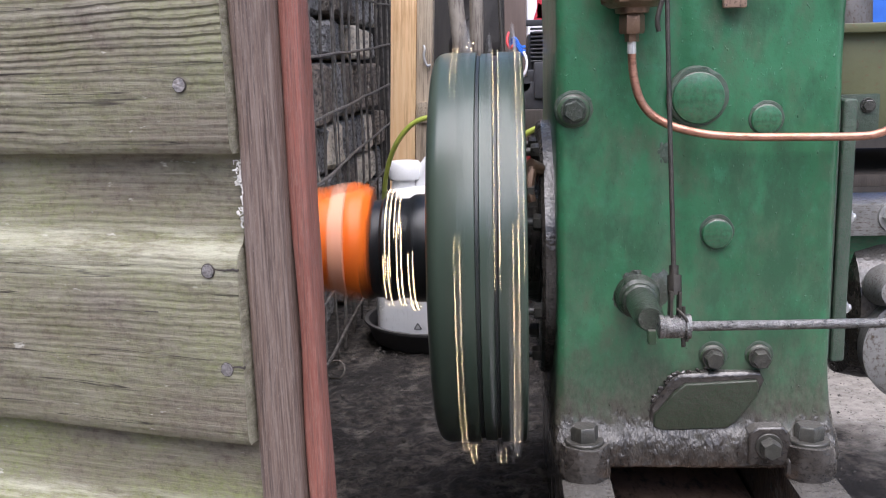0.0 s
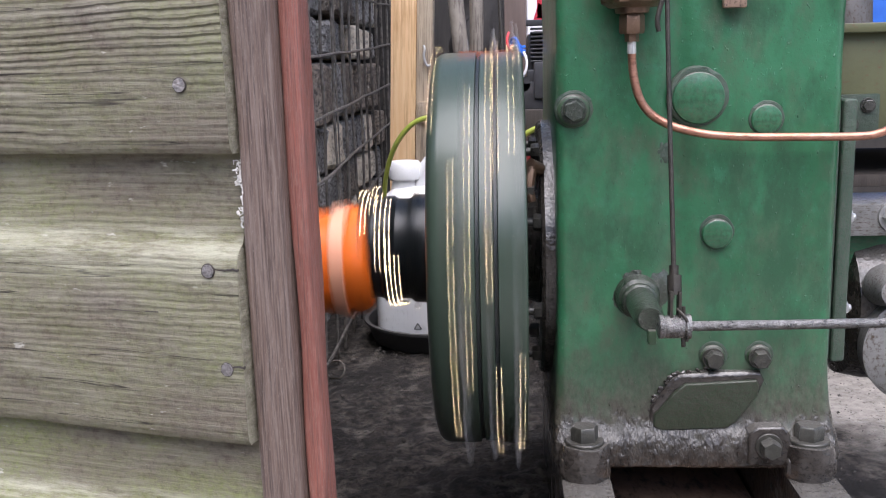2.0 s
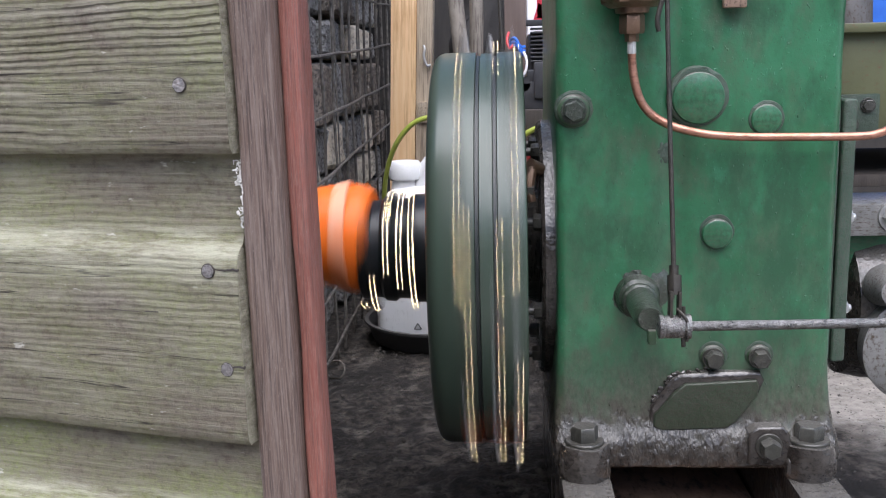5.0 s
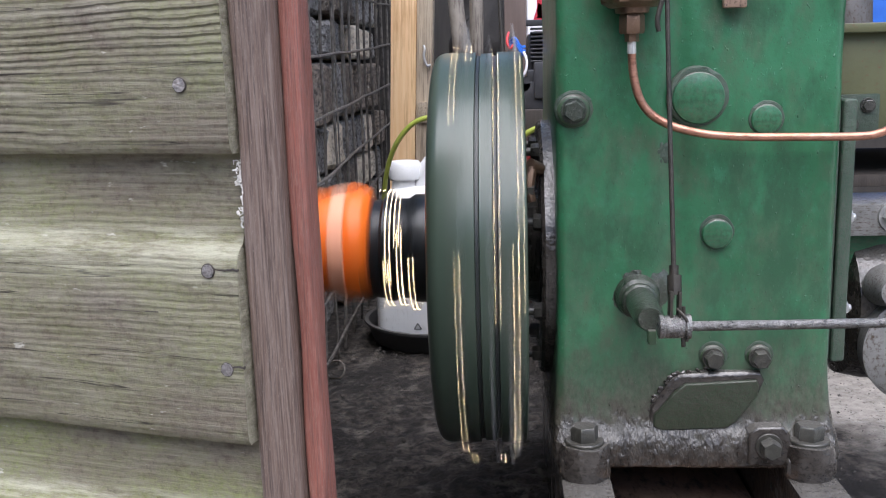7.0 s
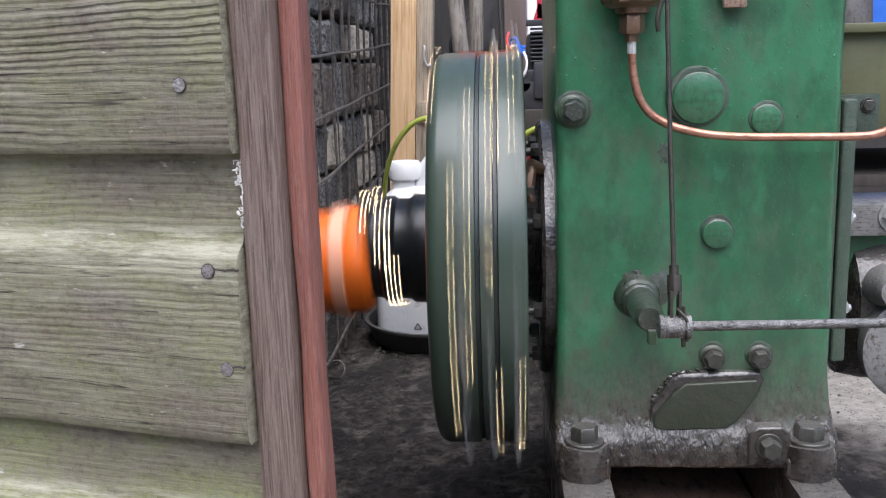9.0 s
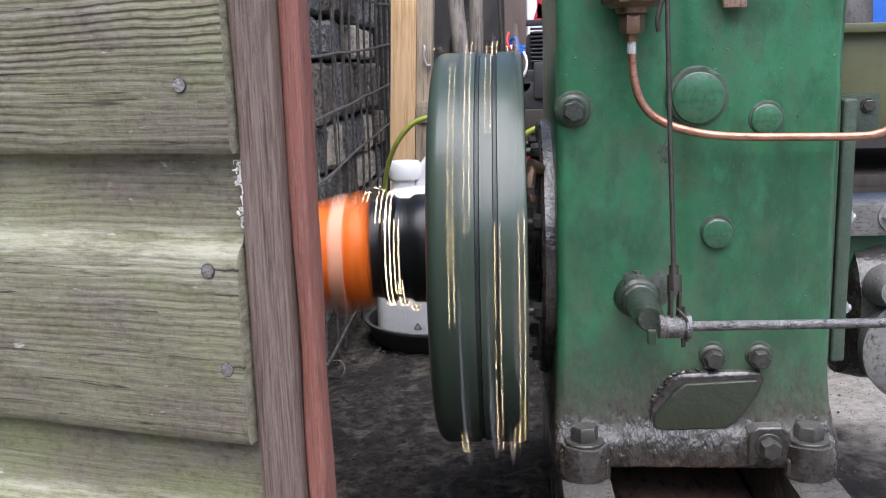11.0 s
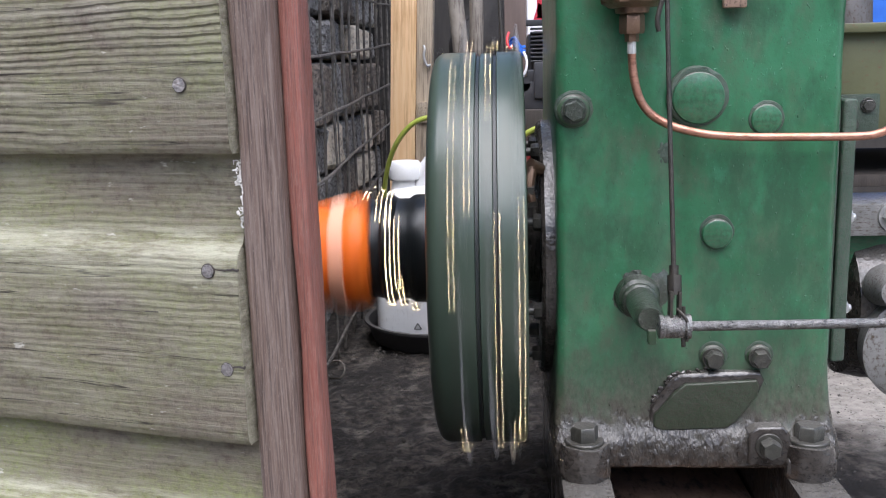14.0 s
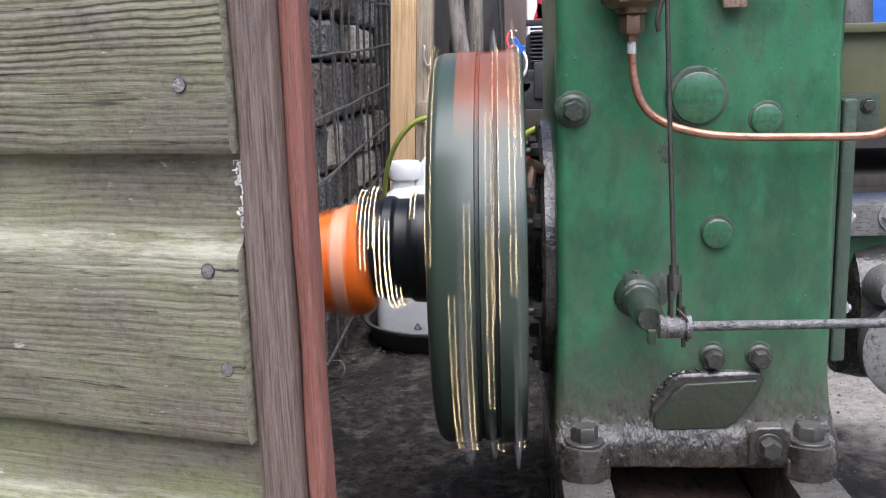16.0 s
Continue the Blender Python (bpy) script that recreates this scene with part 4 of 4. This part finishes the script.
def build_lights():
    lights = thing("fairy_lights", "string of warm fairy lights taped round the spinning flywheel and shaft", "fairy lights", at=(0, AX_Y, AX_Z))
    rng = random.Random(21)

    def bulb(p, out):
        """Two glowing strips let into an added black light shield; the mesh keeps the axis of turning as origin."""
        side = Vector((1, 0, 0))
        along = out.cross(side)
        turn = Matrix((side, along, out)).transposed().to_4x4()
        strips = merged(*[box(dx - 0.0005, dx + 0.0005, -0.0040, 0.0040, 0.0, 0.0006, 0.0002, 1) for dx in (-0.0021, 0.0021)])
        led = part("bulb", moved(strips, Matrix.Translation(p + out * 0.0009) @ turn), LED, lights, "glowing warm white bulb")
        # black block added under the strips to keep their light off the wheel
        shield = box(-0.0034, 0.0034, -0.0046, 0.0046, -0.0028, 0.0011, 0.0009, 2)
        part("bulb_base", moved(shield, Matrix.Translation(p) @ turn), TAPE, led)

    rim = [(-0.043, 128), (-0.030, 106), (-0.0065, 179), (0.0125, 176), (-0.038, 240), (0.008, 237), (-0.030, 298), (-0.0045, 300), (-0.0070, 51), (0.006, 46), (-0.0130, 80), (-0.0610, 38), (0.0115, 12), (0.0105, 332)]
    for x, a in rim:
        lift = rng.choice((0.004, 0.004, 0.005, 0.008)) if a < 290 else 0.018
        p = rim_point(a, RIM + lift, x)
        bulb(p, rim_point(a, 1, 0))
    # loose ends that stand off the rim
    for k in range(15):
        a, x = 24 * k + rng.uniform(-6, 6), rng.choice((-0.036, -0.013, 0.002, 0.008)) + rng.uniform(-0.003, 0.003)
        p0, p1, p2 = rim_point(a - 3, RIM, x), rim_point(a, RIM + rng.uniform(0.014, 0.034), x + 0.003), rim_point(a + 3.5, RIM, x + 0.006)
        part("wire_loop", tube([p0, p0.lerp(p1, 0.7), p1, p2.lerp(p1, 0.7), p2], 0.0013, 6, 2), STRAND, lights)
    # wire round the rim, from column to column
    order = sorted(rim, key=lambda q: q[1])
    pts = []
    for (xa, aa), (xb, ab) in zip(order, order[1:]):
        for s in range(6):
            f = s / 6
            pts.append(rim_point(aa + (ab - aa) * f, RIM + 0.0018, xa + (xb - xa) * (f * f * (3 - 2 * f))))
    part("wire", tube(pts, 0.0008, 5), TAPE, lights, "thin dark wire")
    # bulbs on the drum
    for i in range(17):
        x = (-0.136, -0.112, -0.099, -0.0895, -0.122)[i % 5] + rng.uniform(-0.003, 0.003)
        a = 83 * i + rng.uniform(-10, 10)
        bulb(rim_point(a, 0.0545 + rng.choice((0, 0.002, 0.005)), x), rim_point(a, 1, 0))
    # orange wrap on the shaft end: lumpy, off centre
    off = rim_point(172, 0.0135, 0)
    prof = [(-0.200, 0.0), (-0.200, 0.036), (-0.192, 0.043), (-0.180, 0.046), (-0.165, 0.049), (-0.152, 0.052), (-0.142, 0.053), (-0.134, 0.050), (-0.129, 0.044), (-0.127, 0.020)]
    fine_prof = []
    for (a, r), (b, q) in zip(prof, prof[1:]):
        for s in range(4):
            fine_prof.append((a + (b - a) * s / 4, r + (q - r) * s / 4))
    fine_prof.append(prof[-1])
    bm = moved(lathe(fine_prof, 48), Matrix.Translation(off) @ ALONG_X)
    part("battery_wrap", roughened(roughened(bm, 0.007, 26, 2.0), 0.0025, 80, 5.0), ORANGE, lights, "bright orange plastic wrap")
    # pale ring puts the wrap's pinkish sheen into colour
    band = roughened(moved(lathe([(-0.166, 0.0490), (-0.165, 0.0510), (-0.151, 0.0542), (-0.150, 0.0520)], 48, closed=True), Matrix.Translation(off) @ ALONG_X), 0.004, 30, 2.0)
    part("pale_band", band, PALE, lights, "pale orange band, a painted sheen on the wrap")
    return lights


# ---- things behind ----
def build_background():
    # tub and white can
    tub = part("rubber_tub", lathe([(0.0, 0.0), (0.0, 0.112), (0.006, 0.118), (0.03, 0.126), (0.034, 0.131), (0.038, 0.131), (0.038, 0.124), (0.030, 0.120), (0.010, 0.112), (0.008, 0.0)], 64), RUBBER)
    tub.location = (-0.118, 1.635, 0.0)
    tagged(tub, "shallow black rubber tub on the floor", "tub")

    can = thing("plastic_can", "white plastic can with screw cap standing in the tub", "can", at=(-0.15, 1.615, 0.010))
    secs = []
    for z, gx, gy in ((0, 0.012, 0.010), (0.004, 0.004, 0.003), (0.012, 0, 0), (0.20, 0.002, 0.002), (0.225, 0.006, 0.006), (0.245, 0.018, 0.014), (0.256, 0.032, 0.022), (0.260, 0.045, 0.03)):
        sec = []
        x0, x1, y0, y1, r = -0.070 + gx, 0.075 - gx * 0.3, -0.05 + gy, 0.05 - gy, 0.016
        for cx, cy, a0 in ((x0 + r, y0 + r, 180), (x1 - r, y0 + r, 270), (x1 - r, y1 - r, 0), (x0 + r, y1 - r, 90)):
            for s in range(6):
                a = radians(a0 + 18 * s)
                sec.append((cx + r * math.cos(a), cy + r * math.sin(a)))
        secs.append((z, sec))
    body = part("body", roughened(loft(secs), 0.0015, 20), WHITE, can)
    part("neck", moved(lathe([(0.25, 0.024), (0.262, 0.021), (0.275, 0.0205), (0.275, 0)], 32), Matrix.Translation((-0.020, 0, 0))), WHITE, can)
    cap = [(0.272, 0), (0.272, 0.0265)] + [(0.276, 0.0275), (0.298, 0.0265), (0.302, 0.0235), (0.303, 0)]
    part("screw_cap", moved(lathe(cap, 40), Matrix.Translation((-0.018, 0, 0))), WHITE, can)
    part("handle", tube([(0.005, 0, 0.25), (0.012, 0, 0.285), (0.035, 0, 0.312), (0.062, 0, 0.305), (0.072, 0, 0.235)], 0.012, 12, 2), WHITE, can)
    tri = [(-0.006, 0.0), (0.006, 0.0), (0.0, 0.010)]
    part("hazard_mark", merged(*[tube([(tri[i][0], -0.0512, 0.022 + tri[i][1]), (tri[(i + 1) % 3][0], -0.0512, 0.022 + tri[(i + 1) % 3][1])], 0.0008, 6) for i in range(3)]), BLACKPLASTIC, can, "moulded triangle mark")

    # timber post: a new pine face on an old one
    post = thing("timber_post", "upright pine post, pale new wood on greyed timber", "post", at=(-0.19, 1.9, 0))
    p1 = part("pine_stud", moved(box(-0.0245, 0.0245, -0.02, 0.02, -0.004, 1.05, 0.002), Matrix.Identity(4)), PINE, post)
    p2 = part("old_stud", box(0.0252, 0.056, -0.014, 0.03, -0.004, 1.05, 0.002), OLDPINE, post)
    for o in (p1, p2):
        o.matrix_basis = Matrix.Rotation(radians(2.4), 4, "Y") @ Matrix.Translation((-0.022, 0, 0))
    part("hook", tube([(0.0385, -0.016, 0.507), (0.041, -0.021, 0.500), (0.0375, -0.022, 0.488), (0.041, -0.022, 0.474), (0.046, -0.022, 0.467), (0.05, -0.018, 0.471)], 0.0024, 8, 2), SOLDER, post, "white painted hook")
    bracket = part("block", box(0.024, 0.056, -0.024, 0.02, 0.36, 0.40, 0.002), OLDPINE, post)

    # leaning pipes
    def leaning(name, a, b, r, mat, label, cat):
        ob = part(name, roughened(tube([Vector(a).lerp(Vector(b), i / 12) for i in range(13)], r, 16), 0.0015, 14), mat)
        return tagged(ob, label, cat, "leaning rods and pipes")
    leaning("pipe", (-0.030, 1.66, 0.0), (-0.092, 1.72, 0.72), 0.0135, PIPE, "dirty grey-brown pipe leaning against the back", "pipe")
    leaning("pipe", (-0.052, 1.74, 0.0), (-0.045, 1.80, 0.72), 0.0125, PIPE, "second dull pipe leaning beside another", "pipe")
    leaning("stick", (0.008, 1.60, 0.30), (-0.012, 1.66, 0.75), 0.003, DARKROD, "thin dark bent rod", "rod")

    sack = bmesh.new()
    bmesh.ops.create_icosphere(sack, subdivisions=5, radius=1.0)
    sack.transform(Matrix.Diagonal((0.095, 0.07, 0.40, 1)))
    roughened(sack, 0.028, 9, 1.0)
    roughened(sack, 0.010, 30, 4.0)
    s = part("sack", moved(sack, Matrix.Translation((-0.005, 1.98, 0.38))), SACK, None, "", 60)
    tagged(s, "crumpled dark sacking bundle standing at the back", "sack")

    # bench at the back with clutter
    bench = thing("workbench", "dark timber workbench with a lower shelf", "bench")
    part("benchtop", box(0.018, 1.1, 1.36, 1.80, 0.370, 0.405, 0.003), DARKWOOD, bench)
    part("shelf", box(0.03, 1.08, 1.38, 1.78, 0.285, 0.302, 0.002), DARKWOOD, bench)
    for x in (0.10, 1.03):
        for y in (1.39, 1.74):
            part("leg", box(x, x + 0.04, y, y + 0.04, -0.004, 0.370, 0.002), DARKWOOD, bench)

    alt = thing("alternator", "black finned plastic motor unit with loose coloured wires", "motor", at=(0.055, 1.42, 0.440))
    part("housing", merged(box(-0.020, 0.06, -0.03, 0.06, 0.0, 0.070, 0.006), moved(lathe([(-0.03, 0.0), (-0.03, 0.026), (-0.02, 0.034), (0.04, 0.034), (0.04, 0)], 32), Matrix.Translation((0.01, 0.0, 0.040)) @ ALONG_X)), BLACKPLASTIC, alt)
    for i in range(9):
        z = 0.030 + 0.0056 * i
        part("fin", box(-0.016, 0.007, -0.0405, -0.02, z, z + 0.0026, 0.0006, 1), BLACKPLASTIC, alt)
    part("frame", merged(box(0.008, 0.016, -0.043, -0.02, 0.018, 0.086, 0.001), box(-0.022, 0.016, -0.043, -0.02, 0.080, 0.088, 0.001)), BLACKPLASTIC, alt)
    part("mount", merged(box(-0.030, 0.06, -0.046, 0.05, -0.0352, 0.004, 0.003), box(-0.012, 0.01, -0.052, -0.04, -0.02, 0.03, 0.003)), BLACKPLASTIC, alt)
    part("white_label", box(0.016, 0.03, -0.0365, -0.030, 0.03, 0.07, 0.0005, 1), CARD, alt)
    part("foot", box(-0.022, 0.05, -0.045, 0.03, 0.0, 0.020, 0.003), BLACKPLASTIC, alt)
    part("blue_wire", merged(*[tube([(-0.044, -0.035, 0.060 - 0.003 * i), (-0.038 + 0.002 * i, -0.046, 0.066 - 0.006 * i), (-0.030, -0.044, 0.050 - 0.004 * i), (-0.024, -0.038, 0.052 - 0.006 * i)], 0.0022, 8, 2) for i in range(3)]), BLUE, alt, "blue wires")
    part("red_wire", tube([(-0.046, -0.03, 0.072), (-0.050, -0.042, 0.060), (-0.045, -0.045, 0.048), (-0.040, -0.04, 0.055)], 0.0018, 8, 2), REDPLASTIC, alt, "red wire")
    part("white_wire", tube([(-0.026, -0.044, 0.045), (-0.0215, -0.048, 0.034), (-0.022, -0.048, 0.020), (-0.028, -0.046, 0.010)], 0.0018, 8, 2), CARD, alt, "white wire")
    part("lug", merged(moved(lathe([(0, 0), (0, 0.011), (0.012, 0.011), (0.012, 0)], 20), Matrix.Translation((-0.028, -0.034, -0.0)) @ TO_FRONT)), BLACKPLASTIC, alt)

    carton = thing("carton", "white cardboard carton with red printed band", "box", at=(0.085, 1.62, 0.405))
    part("carton_body", box(-0.044, 0.1, 0.0, 0.09, 0.0, 0.235, 0.001), CARD, carton)
    part("red_band", prism([(-0.026, 0.160), (-0.008, 0.148), (0.022, 0.160), (0.022, 0.153), (-0.004, 0.133), (-0.034, 0.133)], -0.0012, 0.0, 0), CRIMSON, carton)
    part("red_stripe", box(-0.028, -0.012, -0.0012, 0.0, 0.135, 0.195, 0), CRIMSON, carton)
    for i in range(3):
        part("print_bar", box(-0.006, 0.012 - 0.003 * i, -0.0012, 0.0, 0.175 - 0.008 * i, 0.1785 - 0.008 * i, 0), BLACKPLASTIC, carton)

    board = part("offcut_board", box(0.004, 0.052, 1.86, 1.88, 0.0, 0.78, 0.002), BROWNBOARD)
    tagged(board, "brown board standing on end at the back", "board")
    bearer = part("base_board", roughened(box(0.0865, 0.2285, 0.66, 1.04, -0.002, 0.062, 0.002), 0.0006, 40), RUST)
    tagged(bearer, "brown oil-soaked board lying between the engine skids", "board")
    bottle = part("red_bottle", lathe([(0, 0), (0, 0.016), (0.003, 0.018), (0.035, 0.018), (0.045, 0.008), (0.056, 0.008), (0.056, 0)], 28), REDPLASTIC)
    bottle.location = (0.050, 1.41, 0.302)
    tagged(bottle, "red plastic bottle on the bench shelf", "bottle")

    cable = part("earth_cable", tube([(-0.205, 1.62, 0.004), (-0.200, 1.55, 0.12), (-0.190, 1.47, 0.27), (-0.166, 1.42, 0.355), (-0.118, 1.40, 0.402), (-0.05, 1.40, 0.385), (0.0, 1.37, 0.345), (0.033, 1.355, 0.375), (0.056, 1.35, 0.383), (0.070, 1.35, 0.394), (0.095, 1.365, 0.409), (0.2, 1.45, 0.409)], 0.0038, 10, 3), CABLE)
    tagged(cable, "green and yellow earth cable looped behind the wheel", "cable")
    blue = part("blue_crate", box(0.452, 0.60, 1.40, 1.60, 0.405, 0.60, 0.005), BLUE)
    tagged(blue, "blue plastic crate on the bench", "crate")

    ring = part("bottle_ring", merged(roughened(moved(lathe([(0, 0.0135), (0.002, 0.015), (0.005, 0.015), (0.007, 0.0135)], 28, closed=True), Matrix.Rotation(radians(62), 4, "X")), 0.001, 60)), PIPE)
    ring.location = (-0.262, 1.40, 0.014)
    tagged(ring, "bent rusty metal ring lying on the floor", "ring")


def build_litter():
    rng = random.Random(5)
    verts, faces = [], []
    for i in range(9000):
        x, y = (rng.uniform(-0.30, 0.75), rng.uniform(0.72, 2.2)) if i < 3000 else (rng.uniform(-0.32, 0.06), rng.uniform(0.92, 1.75))
        if i >= 3000 and noise.noise(Vector((x * 14, y * 14, 2))) < rng.uniform(-0.5, 0.5):
            continue
        r = rng.uniform(0.0005, 0.0019) * (2.4 if rng.random() < 0.05 else 1)
        b = len(verts)
        z = 0.0
        for dx, dy, dz in ((1, 0, 0), (-0.5, 0.8, 0), (-0.5, -0.8, 0), (0.1, 0, 1.0), (0, 0.1, -0.8)):
            verts.append((x + r * dx * rng.uniform(0.6, 1.4), y + r * dy * rng.uniform(0.6, 1.4), z + r * dz * 0.8))
        faces += [(b, b + 1, b + 3), (b + 1, b + 2, b + 3), (b + 2, b, b + 3), (b + 1, b, b + 4), (b + 2, b + 1, b + 4), (b, b + 2, b + 4)]
    me = bpy.data.meshes.new("grit")
    me.from_pydata(verts, [], faces)
    me.materials.append(CHIP)
    tagged(new("grit", me), "loose grit and chips scattered over the floor", "grit", kind="stuff")


build_setting()
build_clad_wall()
engine = build_engine()
flywheel = build_flywheel(engine)
fairy = build_lights()
build_background()
build_litter()
build_fence()
build_stone_wall()


# ---- motion ----
def motions():
    # where the rim's tape stands at these times: degrees below the side that faces the camera
    stands = [(0.0, 140), (0.5, -102), (1.0, 100), (1.5, 140), (2.0, 240), (2.5, 0), (3.0, 100), (3.5, 158), (4.0, -102), (6.5, 0), (7.0, 150), (7.5, 250), (8.0, 72),
              (8.5, 160), (9.0, 240), (11.5, -76), (12.0, 100), (12.5, 180), (13.0, 60), (13.5, 110), (14.0, 200), (14.5, 243), (15.0, 100), (15.5, 132), (16.0, -84)]
    turned = [(0.0, 140.0)]
    for t, a in stands[1:]:
        t0, a0 = turned[-1]
        want = a0 + 2330 * (t - t0)          # close to 390 turns a minute
        turned.append((t, a + 360 * round((want - a) / 360)))
    rows = []
    for (t0, a0), (t1, a1) in zip(turned, turned[1:]):
        n = round((t1 - t0) * FPS)
        rows += [(t0 + i / FPS, pose(0, AX_Y, AX_Z, a0 + (a1 - a0) * i / n)) for i in range(n)]
    rows.append((16.0, pose(0, AX_Y, AX_Z, turned[-1][1])))
    walk(flywheel, rows)
    walk(fairy, rows)


motions()
